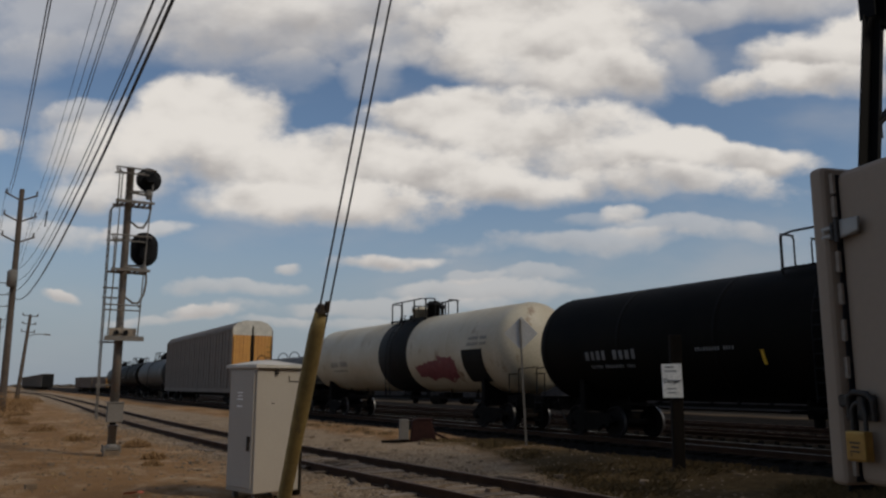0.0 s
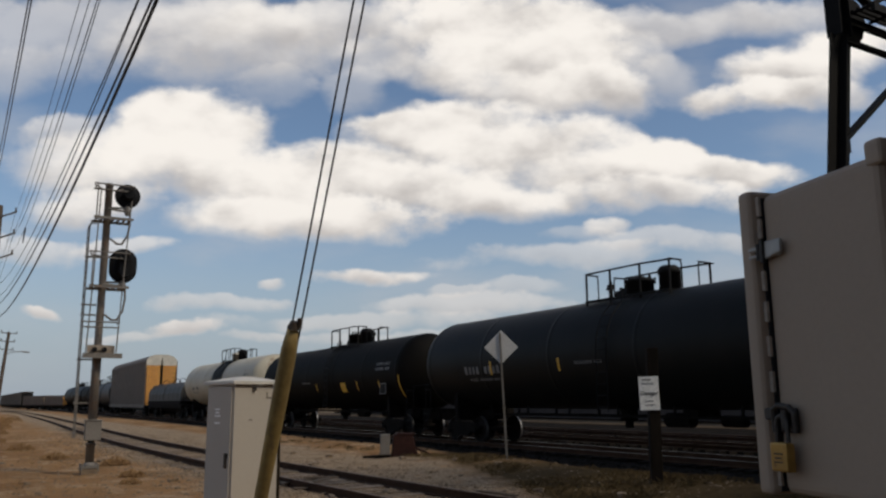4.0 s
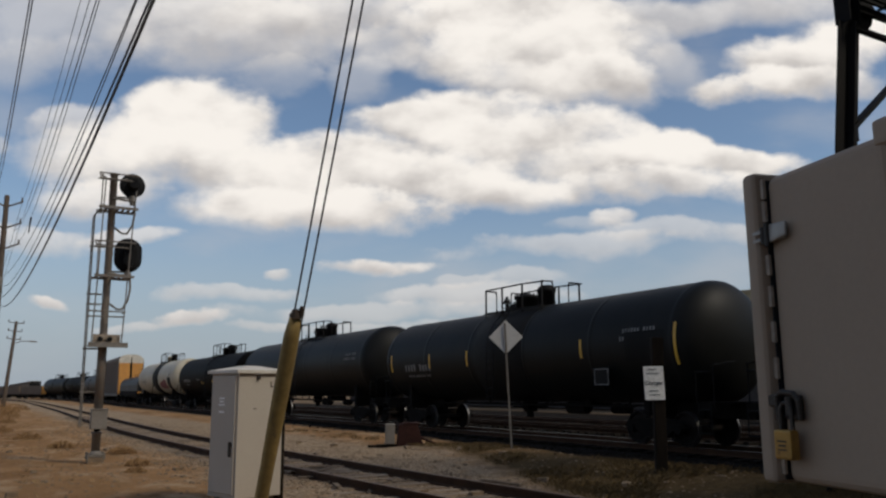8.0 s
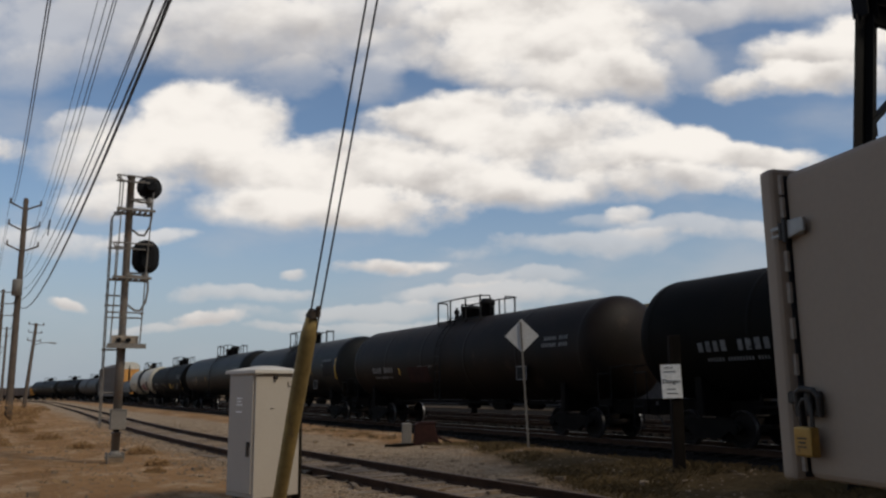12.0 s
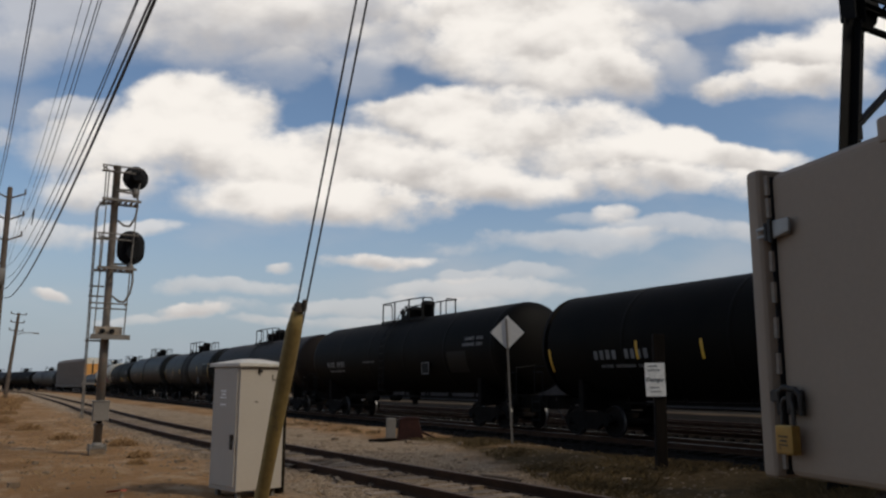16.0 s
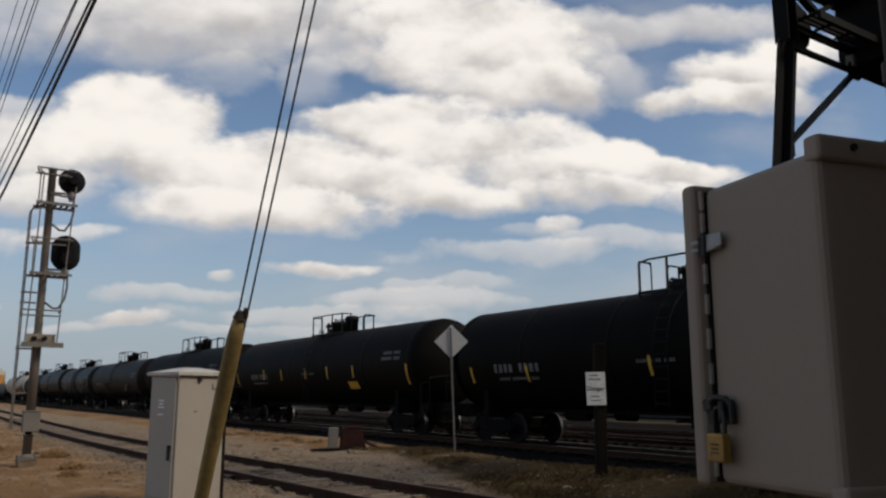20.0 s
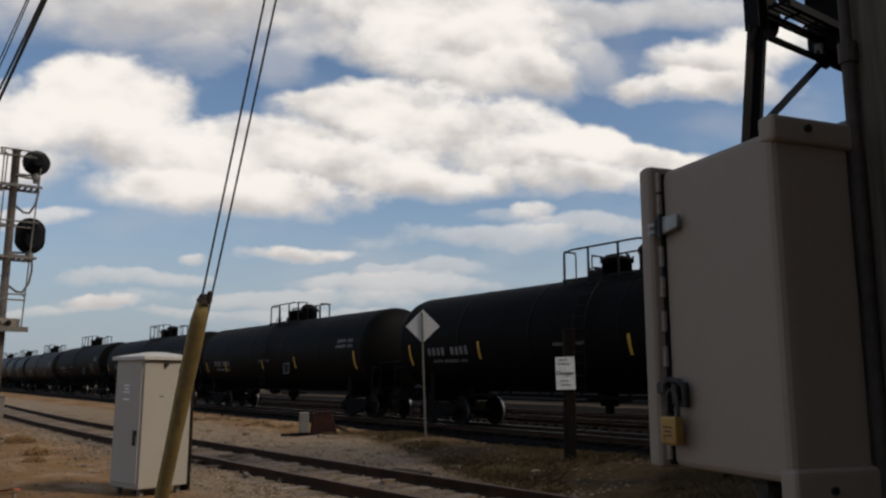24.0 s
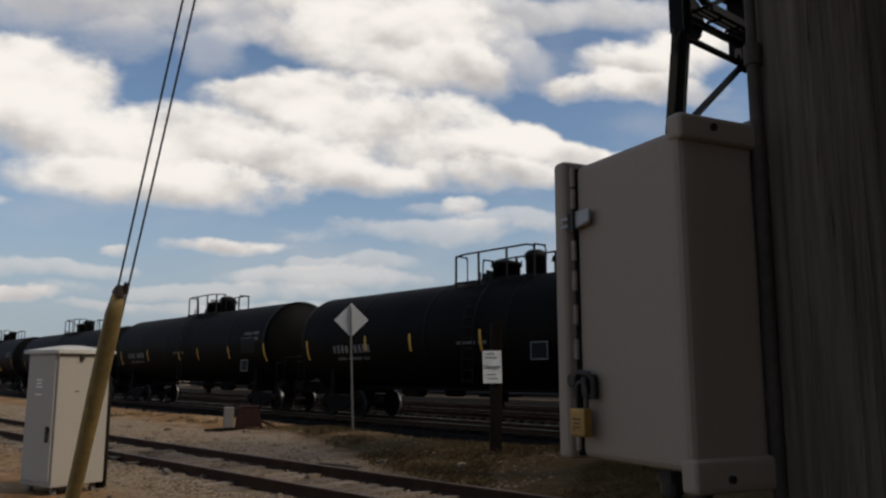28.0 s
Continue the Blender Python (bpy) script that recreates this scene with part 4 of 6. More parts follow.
    for y in (py - rails / 2, py + rails / 2):
        for s in (-1, 1):
            bm = bmesh.new()
            pipe(bm, [(s * 0.82, y, dz + rh - 0.02), (s * 0.34, y, dz + rh - 0.02)], 0.026, 6)
            pipe(bm, [(s * 0.34, y, dz - 0.05), (s * 0.34, y, dz + rh - 0.10), (s * 0.42, y, dz + rh - 0.02)], 0.024, 6)
            part("end_rail", bm, RAILING, ob)
    bm = bmesh.new()
    lathe(bm, [(0.42, -0.25), (0.42, 0.30), (0.47, 0.31), (0.47, 0.38), (0.40, 0.42), (0.14, 0.50), (0.01, 0.51)], 22)
    bmesh.ops.translate(bm, vec=(0, py + 0.25, dz + 0.05), verts=bm.verts)
    manway = part("manway", bm, paint if style != 0 else BAND, ob, "round bolted manway dome", True)
    if detail:
        for k in range(8):
            a = 2 * math.pi * k / 8
            part("bolt", BOLT, None, manway, m=pose(0.45 * math.cos(a), py + 0.25 + 0.45 * math.sin(a), dz + 0.32))
    bm = bmesh.new()
    lathe(bm, [(0.30, -0.3), (0.30, 0.40), (0.33, 0.41), (0.33, 0.56), (0.22, 0.66), (0.01, 0.68)], 18)
    bmesh.ops.translate(bm, vec=(0, py - 0.95, dz + 0.05), verts=bm.verts)
    part("valve_housing", bm, RAILING, ob, "dark valve housing", True)
    bm = bmesh.new()
    vy = py + (1.55 if style == 0 else -1.75)
    rod(bm, (0, vy, dz - 0.1), (0, vy, dz + 0.34), 0.07, n=10)
    rod(bm, (0, vy, dz + 0.30), (0, vy, dz + 0.46), 0.15, 0.11, n=12)
    rod(bm, (0, vy, dz + 0.46), (0, vy, dz + 0.56), 0.06, n=8)
    part("safety_valve", bm, RAILING, ob)
    bm = bmesh.new()
    box(bm, (0.05, py + 0.95, dz + 0.10), (0.4, 0.55, 0.22))
    rod(bm, (0.05, py + 0.75, dz + 0.2), (0.05, py + 1.2, dz + 0.3), 0.05, n=8)
    bevel(bm, 0.02, 1)
    part("hatch", bm, RAILING, ob)
    # side ladder
    def ladder_x(z):
        off = (z - zc) / (radius + 0.12)
        return (radius + 0.12) * math.sqrt(max(1 - off * off, 0.33)) if z > zc else radius + 0.12

    for s in (-1, 1):
        for dy in (-0.22, 0.22):
            bm = bmesh.new()
            heights = [1.2 + (dz - 1.1) * k / 9 for k in range(10)]
            pipe(bm, [(s * ladder_x(z), py + dy + 0.1, z) for z in heights], 0.02, 6)
            part("ladder_rail", bm, RAILING, ob)
        for k in range(11):
            z = 1.3 + (dz - 1.35) * k / 10
            part("rung", RUNG, None, ob, m=pose(s * ladder_x(z), py + 0.1, z))
    for s in (-1, 1):
        for y, z0, z1 in strips:
            part("reflector", curved_panel(radius, zc, y - 0.05, y + 0.05, z0, z1, 0.008, s), YELLOW, ob, "yellow reflective strip")
    if marks:
        for s in (-1, 1):
            e = half - 2.7
            lettering(ob, radius, zc, 4.7 if s < 0 else -6.9, zc - 0.48, 0.28, 2.2, s, seed)
            lettering(ob, radius, zc, 4.8 if s < 0 else -6.8, zc - 0.72, 0.10, 1.9, s, seed + 9)
            lettering(ob, radius, zc, -e - 1.2 if s < 0 else e - 1.2, zc + 0.30, 0.13, 1.2, s, seed + 17)
            lettering(ob, radius, zc, -e - 1.2 if s < 0 else e - 1.2, zc + 0.08, 0.13, 1.4, s, seed + 23)
            lettering(ob, radius, zc, rnd.uniform(-2, 2), zc - 0.35, 0.10, 1.3, s, seed + 29)
    if yellow_panel:
        y, w, z0, z1 = yellow_panel
        part("panel", curved_panel(radius, zc, y, y + w, z0, z1, 0.009, -1), YELLOW, ob, "yellow painted panel")
    if placard:
        y, z = placard
        w, h = 0.29, 0.22
        frame_bars = boxes(*(((-radius - 0.06, y + a, z + b), (0.02, p, q)) for a, b, p, q in ((0, h, 2 * w, 0.035), (0, -h, 2 * w, 0.035), (-w, 0, 0.035, 2 * h + 0.035), (w, 0, 0.035, 2 * h + 0.035))))
        holder = part("placard_holder", frame_bars, STENCIL, ob, "pale framed placard holder")
        part("placard", boxes(((-radius - 0.045, y, z), (0.02, 2 * w, 2 * h))), BAND, holder, "blank dark placard")
    for k, (y, w, z0, z1, material) in enumerate(patches):
        lift = 0.007 + 0.002 * k
        sprayed = material is GRAFFITI
        shape = ragged_patch(radius, zc, y, y + w, z0, z1, lift, seed + k) if sprayed else curved_panel(radius, zc, y, y + w, z0, z1, lift)
        part("patch", shape, material, ob, "uneven sprayed patch" if sprayed else "repainted patch")
    return ob


def autorack(length):
    ob = thing("autorack", pose(0, 0, RAIL_Z), "tall enclosed car carrier with grey panels and a faded yellow end", "freight car")
    h, w, half = 6.5, 3.1, length / 2 - 0.7
    for s in (-1, 1):
        n = 26
        panel = mesh("side_panel", boxes(((0, 0, 0), (0.04, 2 * half / n - 0.02, 4.45))), RACK_GREY)
        for k in range(n):
            part("side_panel", panel, None, ob, m=pose(s * (w / 2 - 0.03 + (0.02 if k % 2 else 0)), -half + (2 * half) * (k + 0.5) / n, 3.52))
        bm = bmesh.new()
        for k in range(n + 1):
            box(bm, (s * (w / 2 + 0.02), -half + 2 * half * k / n, 3.48), (0.07, 0.09, 4.65))
        box(bm, (s * (w / 2), 0, 1.15), (0.12, 2 * half, 0.32))
        box(bm, (s * (w / 2), 0, 5.77), (0.12, 2 * half, 0.14))
        part("side_frame", bm, RACK_GREY, ob)
    bm = bmesh.new()
    prof = [(-w / 2, 5.75), (-w / 2 + 0.05, 6.0), (-w / 2 + 0.35, 6.3), (-0.6, h), (0.6, h), (w / 2 - 0.35, 6.3), (w / 2 - 0.05, 6.0), (w / 2, 5.75)]
    n = 40
    rows = [[bm.verts.new((x, -half + 2 * half * k / n, z + (0.015 if k % 2 else 0))) for x, z in prof] for k in range(n + 1)]
    for p, q in zip(rows, rows[1:]):
        for k in range(len(prof) - 1):
            bm.faces.new((p[k], p[k + 1], q[k + 1], q[k]))
    part("roof", bm, RACK_GREY, ob)
    for s in (-1, 1):
        y = s * half
        for side in (-1, 1):
            bm = bmesh.new()
            for k in range(5):
                box(bm, (side * (0.16 + k * 0.28 + 0.12), y, 3.2), (0.26, 0.06 + (0.03 if k % 2 else 0), 4.3))
            part("end_door", bm, RACK_YELLOW, ob, "faded yellow folding end door")
        bm = bmesh.new()
        top = [bm.verts.new((x, y + s * 0.03, z)) for x, z in [(-w / 2, 5.36)] + prof + [(w / 2, 5.36)]]
        inner = [bm.verts.new((v.co.x, y - s * 0.05, v.co.z)) for v in top]
        bm.faces.new(top)
        bm.faces.new(list(reversed(inner)))
        for k in range(len(top)):
            bm.faces.new((top[k], inner[k], inner[(k + 1) % len(top)], top[(k + 1) % len(top)]))
        bmesh.ops.recalc_face_normals(bm, faces=bm.faces)
        part("end_roof", bm, CREAM, ob, "cream end cap under the roof")
        part("door_gap", boxes(((0, y + s * 0.05, 3.6), (0.10, 0.05, 5.0)), ((0, y + s * 0.01, 1.1), (w, 0.3, 0.25))), BAND, ob)
        bm = bmesh.new()
        for x in (-w / 2 + 0.05, w / 2 - 0.05):
            pipe(bm, [(x, y + s * 0.12, 1.1), (x, y + s * 0.12, 5.2)], 0.025, 6)
        for k in range(9):
            rod(bm, (w / 2 - 0.45, y + s * 0.14, 1.3 + k * 0.4), (w / 2 - 0.05, y + s * 0.14, 1.3 + k * 0.4), 0.02, n=6)
        part("ladder", bm, RAILING, ob)
        truck(ob, s * (length / 2 - 3.6))
        coupler(ob, s * length / 2, s)
    part("floor", boxes(((0, 0, 1.05), (w - 0.1, 2 * half, 0.2)), ((0, 0, 0.85), (0.7, 2 * half, 0.3))), UNDER, ob)
    return ob


def coil_car(length):
    ob = thing("covered_coil_car", pose(0, 0, RAIL_Z), "low grey coil car with rounded removable hoods", "freight car")
    half = length / 2 - 0.8
    part("floor", boxes(((0, 0, 1.15), (2.9, 2 * half, 0.3)), ((0, 0, 0.85), (0.8, 2 * half, 0.4)), ((-1.45, 0, 1.45), (0.1, 2 * half, 0.4)), ((1.45, 0, 1.45), (0.1, 2 * half, 0.4))), UNDER, ob)
    for s in (-1, 1):
        bm = bmesh.new()
        prof = [(-1.45, 1.6), (-1.45, 2.3), (-1.3, 2.8), (-0.95, 3.15), (-0.4, 3.32), (0.4, 3.32), (0.95, 3.15), (1.3, 2.8), (1.45, 2.3), (1.45, 1.6)]
        y0, y1 = s * 0.12, s * (half - 0.1)
        n = 16
        rows = []
        for k in range(n + 1):
            g = 0.03 if k % 4 == 0 else 0.0
            rows.append([bm.verts.new((x * (1 + g / 1.5), y0 + (y1 - y0) * k / n, z + g)) for x, z in prof])
        for p, q in zip(rows, rows[1:]):
            for k in range(len(prof) - 1):
                bm.faces.new((p[k], p[k + 1], q[k + 1], q[k]))
        bm.faces.new(rows[0])
        bm.faces.new(rows[-1])
        bmesh.ops.recalc_face_normals(bm, faces=bm.faces)
        part("hood", bm, GREY_TANK, ob, "rounded grey steel hood")
        bm = bmesh.new()
        for y in (y0 + (y1 - y0) * 0.15, y0 + (y1 - y0) * 0.85):
            pts = [(0.35 * math.cos(a), y, 3.32 + 0.42 * math.sin(a)) for a in [math.pi * k / 6 for k in range(7)]]
            pipe(bm, pts, 0.03, 6)
        part("lifting_hoop", bm, RAILING, ob)
        truck(ob, s * (length / 2 - 2.6))
        coupler(ob, s * length / 2, s)
        bm = bmesh.new()
        for x in (-1.3, -0.4, 0.4, 1.3):
            bar(bm, (x, s * (half + 0.35), 1.2), (x, s * (half + 0.35), 2.5), 0.05, 0.05)
        pipe(bm, [(-1.3, s * (half + 0.35), 2.5), (1.3, s * (half + 0.35), 2.5)], 0.03, 6)
        pipe(bm, [(-1.3, s * (half + 0.35), 1.85), (1.3, s * (half + 0.35), 1.85)], 0.03, 6)
        part("end_handrail", bm, RAILING, ob)
    return ob


def box_car(length, paint, end_paint, h, label):
    ob = thing("box_car", pose(0, 0, RAIL_Z), label, "freight car")
    half, w = length / 2 - 0.7, 3.05
    for s in (-1, 1):
        bm = boxes(((s * (w / 2 - 0.05), 0, (h + 1.1) / 2), (0.1, 2 * half, h - 1.1)))
        for k in range(15):
            box(bm, (s * (w / 2 + 0.02), -half + 2 * half * k / 14, (h + 1.1) / 2), (0.06, 0.1, h - 1.15))
        part("side_wall", bm, paint, ob)
        part("end_wall", boxes(*[((0, s * (half + (0.03 if k % 2 else 0)), 1.3 + k * 0.32), (w, 0.1, 0.3)) for k in range(int((h - 1.2) / 0.32))]), end_paint, ob, "ribbed end wall")
        truck(ob, s * (length / 2 - 2.6))
        coupler(ob, s * length / 2, s)
    part("roof", boxes(((0, 0, h + 0.02), (w, 2 * half, 0.08)), ((0, 0, h + 0.1), (w * 0.6, 2 * half, 0.08))), paint, ob)
    part("floor", boxes(((0, 0, 1.05), (w - 0.2, 2 * half, 0.2)), ((0, 0, 0.8), (0.7, 2 * half, 0.4))), UNDER, ob)
    return ob


# Couplings along the train at the start, in metres ahead of the reference point on the main track.
CARS = []
S2 = [(8.1, 2.3, 3.0), (4.7, 2.4, 2.95), (1.84, 2.4, 2.95), (-1.45, 2.4, 2.95), (-4.7, 2.45, 3.0), (-8.5, 2.15, 3.25)]
S5 = [(9.0, 1.95, 2.65), (5.1, 2.25, 2.75), (2.78, 2.2, 2.7), (-0.06, 2.2, 2.7), (-2.4, 2.2, 2.72), (-4.87, 2.2, 2.7), (-9.2, 1.9, 2.65)]
S6 = [(8.1, 1.9, 2.4), (5.26, 1.9, 2.38), (0.4, 2.0, 2.5), (-3.2, 2.0, 2.5), (-8.6, 1.9, 2.6)]
S7 = [(8.0, 2.0, 2.7), (4.1, 2.15, 2.7), (0.12, 2.15, 2.68), (-2.03, 2.13, 2.66), (-5.19, 2.15, 2.65), (-8.35, 2.0, 2.7)]
S8 = [(8.6, 2.0, 2.7), (4.9, 2.25, 2.74), (2.5, 2.2, 2.74), (-0.7, 2.15, 2.74)]


def join_train():
    def put(ob, front, back):
        CARS.append((ob, (front + back) / 2))

    g = [7.8, -12.94, -35.06, -54.85, -75.7, -96.08, -117.77, -138.98, -158.97, -179.6, -200.2]
    black = [
        dict(paint=BLACK, label="black tank car with pale stencils and a yellow panel", platform=-1.4, seed=1, style=1, rails=3.4, yellow_panel=(-3.4, 0.6, 1.95, 2.4), placard=(-7.8, 2.05), strips=((0.4, 2.05, 2.4), (-4.75, 2.0, 2.45), (-7.1, 2.0, 2.4), (-9.1, 1.7, 2.6))),
        dict(paint=BLACK_BLUE, label="faded blue-black tank car with worn marks", platform=-0.8, seed=2, style=0, top=4.62, radius=1.7, strips=((5.2, 2.4, 2.85), (1.43, 2.4, 2.8))),
        dict(paint=BLACK_BLUE, label="dark tank car with yellow reflective strips", seed=3, style=0, strips=S2, placard=(-5.67, 1.88), band=(-1.6, 1.4), patches=((-8.1, 1.5, 2.3, 3.1, BAND),)),
        dict(paint=BLACK_RUST, label="black tank car with a rust-brown top and a red patch", seed=4, style=0, patches=((1.2, 2.0, 1.85, 2.5, RUST),), strips=((4.0, 2.2, 2.5),), placard=(-5.82, 2.06)),
        dict(paint=BLACK, label="black tank car with weathered white stencils", seed=5, style=0, rails=4.0, placard=(-3.9, 2.2), top=4.55, patches=((-6.9, 1.4, 2.0, 2.8, BLACK_BLUE),)),
        dict(paint=BLACK, label="glossy black tank car with yellow strips and panel", platform=-0.6, seed=6, style=0, rails=3.1, top=4.42, nose=0.3, strips=S5, yellow_panel=(-5.1, 0.85, 1.75, 2.05)),
        dict(paint=BLACK, label="black tank car with yellow strips and pale stencils", platform=-0.2, rails=3.1, seed=7, style=1, top=4.35, nose=0.35, strips=S6, placard=(-2.6, 2.0)),
        dict(paint=BLACK, label="weathered black tank car with yellow strips", platform=-0.5, rails=3.1, seed=8, style=1, top=4.46, tail=0.3, strips=S7, placard=(-6.9, 1.84), patches=((-7.6, 1.2, 2.35, 2.95, BAND),)),
        dict(paint=BLACK, label="black tank car with three yellow strips", platform=-0.4, seed=9, style=1, rails=3.3, top=4.36, strips=S8, placard=(-3.0, 2.1)),
        dict(paint=BLACK, label="black tank car at the rear of the string", seed=10, style=0, top=4.4, strips=S6),
    ]
    for n, kw in enumerate(black):
        put(tank_car(g[n] - g[n + 1], **kw), g[n], g[n + 1])
    put(tank_car(21.4, paint=WHITE_TANK, label="dirty white tank car with black band and dark red graffiti", platform=-0.6, rails=3.4, seed=21, style=1, top=4.62, radius=1.67, band=(-2.1, 0.8), patches=((-6.2, 1.6, 1.75, 2.7, GRAFFITI), (-5.0, 1.5, 1.8, 2.55, GRAFFITI), (-3.9, 1.1, 1.9, 2.4, GRAFFITI), (-8.3, 1.5, 1.7, 2.9, BAND))), 29.2, 7.8)
    put(coil_car(16.4), 45.6, 29.2)
    put(autorack(27.6), 73.2, 45.6)
    put(tank_car(19.6, paint=GREY_TANK, label="grey tank car far up the train", seed=22, style=1, top=4.5, detail=False), 92.8, 73.2)
    put(tank_car(19.6, paint=BLACK, label="black tank car far up the train", seed=23, style=0, top=4.5, detail=False), 112.4, 92.8)
    put(tank_car(19.6, paint=BLACK_BLUE, label="dark tank car far up the train", seed=24, style=0, top=4.5, detail=False), 132.0, 112.4)
    put(box_car(18.0, TAN_CAR, RACK_YELLOW, 2.9, "low tan freight car with an orange end"), 150.0, 132.0)
    put(box_car(18.0, TAN_CAR, TAN_CAR, 3.0, "low tan freight car far up the train"), 168.0, 150.0)
    turning = len(TURNING)
    first = box_car(18.0, RACK_GREY, BAND, 4.7, "grey-brown box car standing on a far track")
    tagged(first, "grey-brown box car standing on a far track", "freight car", "stored box cars")
    del TURNING[turning:]
    lead = math.degrees(math.atan(4.0 / 260))
    for k in range(7):
        at = pose(13.1 - 4.0 / 260 * 18.2 * k, 270 + 18.2 * k, RAIL_Z, 0, 0, lead)
        if k:
            copy_thing(first, at)
        else:
            first.matrix_basis = at


join_train()


def travelled(t):
    """Metres run since the start by the slowing train."""
    return 6.9028 * t - 0.7779 * t * t / 28 - 0.0056 * t**3 / 784


def motions():
    for ob, middle in CARS:
        rows = []
        for k in range(15):
            t = 2.0 * k
            y = train_y(middle + travelled(t))
            angle = math.degrees(math.atan(-(train_x(y + 6) - train_x(y - 6)) / 12))
            rows.append((t, pose(train_x(y), y, RAIL_Z, 0, 0, angle)))
        walk(ob, rows)
    times = [0.12 * k for k in range(234)] + [28.0]
    for axle in TURNING:
        y = axle.location.y
        walk(axle, [(t, pose(0, y, WHEEL_R, -math.degrees(travelled(t) / WHEEL_R), 0, 0)) for t in times])

# ---------------------------------------------------------------- signal mast
def signal():
    ob = thing("railway_signal", pose(2.58, 21.24, 0), "silver signal mast with ladder and two black heads", "railway signal")
    bm = bmesh.new()
    lathe(bm, [(0.105, 1.0), (0.105, 3.0), (0.09, 3.05), (0.09, 7.06), (0.105, 7.07), (0.105, 7.12), (0.01, 7.14)], 18)
    part("mast", bm, MAST, ob, "weathered silver mast tube", True)
    bm = bmesh.new()
    lathe(bm, [(0.07, 0.5), (0.07, 1.05)], 14)
    part("neck", bm, SIGNAL_BLACK, ob, "dark neck under the junction box", True)
    bm = bmesh.new()
    lathe(bm, [(0.10, 0.12), (0.10, 0.60), (0.125, 0.605), (0.125, 0.65), (0.07, 0.66)], 18)
    part("pedestal", bm, GALV, ob, "short grey pedestal tube", True)
    bm = bmesh.new()
    box(bm, (0, 0, 0.09), (0.40, 0.36, 0.05))
    lathe(bm, [(0.145, 0.10), (0.145, 0.14), (0.105, 0.20)], 18)
    part("base", bm, GALV, ob, "pale cast base flange")
    for k in range(4):
        bm = bmesh.new()
        rod(bm, (0.18 * (1, 1, -1, -1)[k], 0.16 * (1, -1, 1, -1)[k], 0.0), (0.18 * (1, 1, -1, -1)[k], 0.16 * (1, -1, 1, -1)[k], 0.17), 0.025, n=8)
        part("anchor_bolt", bm, GALV, ob)
    part("foundation", boxes(((0, 0, -0.10), (0.36, 0.36, 0.30))), STONE, ob, "concrete foundation stub")
    bm = boxes(((0.0, -0.20, 0.95), (0.36, 0.24, 0.46)), ((0.0, -0.20, 1.19), (0.40, 0.28, 0.03)))
    bevel(bm, 0.012, 1)
    part("junction_box", bm, GALV, ob, "grey junction box low on the mast")
    for z, head_z, oval in ((6.15, 6.86, 1.0), (4.42, 5.03, 1.32)):
        bm = bmesh.new()
        n = 32
        r = 0.315 if oval == 1.0 else 0.335
        lathe(bm, [(0.02, -0.06), (r * 0.6, -0.06), (r, -0.02), (r, 0.02), (r * 0.97, 0.03), (0.02, 0.03)], n, "Y")
        for v in bm.verts:
            if oval > 1:
                v.co.z += math.copysign((oval - 1) * r, v.co.z) if abs(v.co.z) > 0.01 else 0
        bmesh.ops.translate(bm, vec=(0.46, 0.05, head_z), verts=bm.verts)
        head = part("signal_head", bm, SIGNAL_BLACK, ob, "black round background of a signal head" if oval == 1.0 else "black oval background of a signal head")
        bm = bmesh.new()
        if oval == 1.0:
            rod(bm, (0.46, -0.02, head_z), (0.46, -0.26, head_z), 0.15, 0.12, 16)
        else:
            for dz in (-0.2, 0.2):
                rod(bm, (0.46, -0.02, head_z + dz), (0.46, -0.24, head_z + dz), 0.14, 0.12, 16)
            box(bm, (0.46, -0.10, head_z), (0.24, 0.14, 0.5))
        part("lamp_case", bm, SIGNAL_BLACK, head)
        bm = bmesh.new()
        low = head_z - 0.315 * oval
        rod(bm, (0.46, -0.05, low - 0.22), (0.46, -0.05, low + 0.02), 0.055, n=10)
        rod(bm, (0.46, -0.05, low - 0.14), (0.46, -0.05, low - 0.05), 0.09, n=10)
        pipe(bm, [(0.0, -0.1, low - 0.09), (0.3, -0.1, low - 0.12), (0.46, -0.05, low - 0.08)], 0.03, 8)
        pipe(bm, [(0.0, 0.1, low - 0.02), (0.44, 0.0, low - 0.02)], 0.025, 8)
        part("bracket", bm, GALV, ob)
        bm = bmesh.new()
        pts = [(0.52, -0.08, low - 0.1), (0.54, -0.08, low - 0.45), (0.50, -0.08, low - 0.75), (0.38, -0.08, low - 0.98), (0.25, -0.08, low - 0.98), (0.08, -0.08, low - 0.85)]
        pipe(bm, pts, 0.026, 8)
        part("cable_conduit", bm, GALV, ob)
        deck = part("platform", boxes(((0.11, -0.42, z), (0.92, 0.04, 0.06))), GALV, ob, "edge bar of a small grating platform")
        part("edge_bar", boxes(((0.11, 0.18, z), (0.92, 0.04, 0.06))), GALV, deck)
        for k in range(7):
            part("slat", boxes(((-0.28 + k * 0.13, -0.12, z), (0.05, 0.62, 0.035))), GALV, deck)
        bm = bmesh.new()
        hz = z + 0.86
        pipe(bm, [(-0.38, -0.42, hz), (0.55, -0.42, hz), (0.55, -0.05, hz)], 0.018, 6)
        pipe(bm, [(-0.38, -0.42, hz), (-0.28, 0.18, hz), (0.5, 0.18, hz)], 0.018, 6)
        pipe(bm, [(-0.38, -0.42, hz - 0.14), (0.4, -0.42, hz - 0.14)], 0.016, 6)
        pipe(bm, [(-0.30, -0.42, z), (-0.30, -0.42, hz)], 0.016, 6)
        part("handrail", bm, GALV, ob)
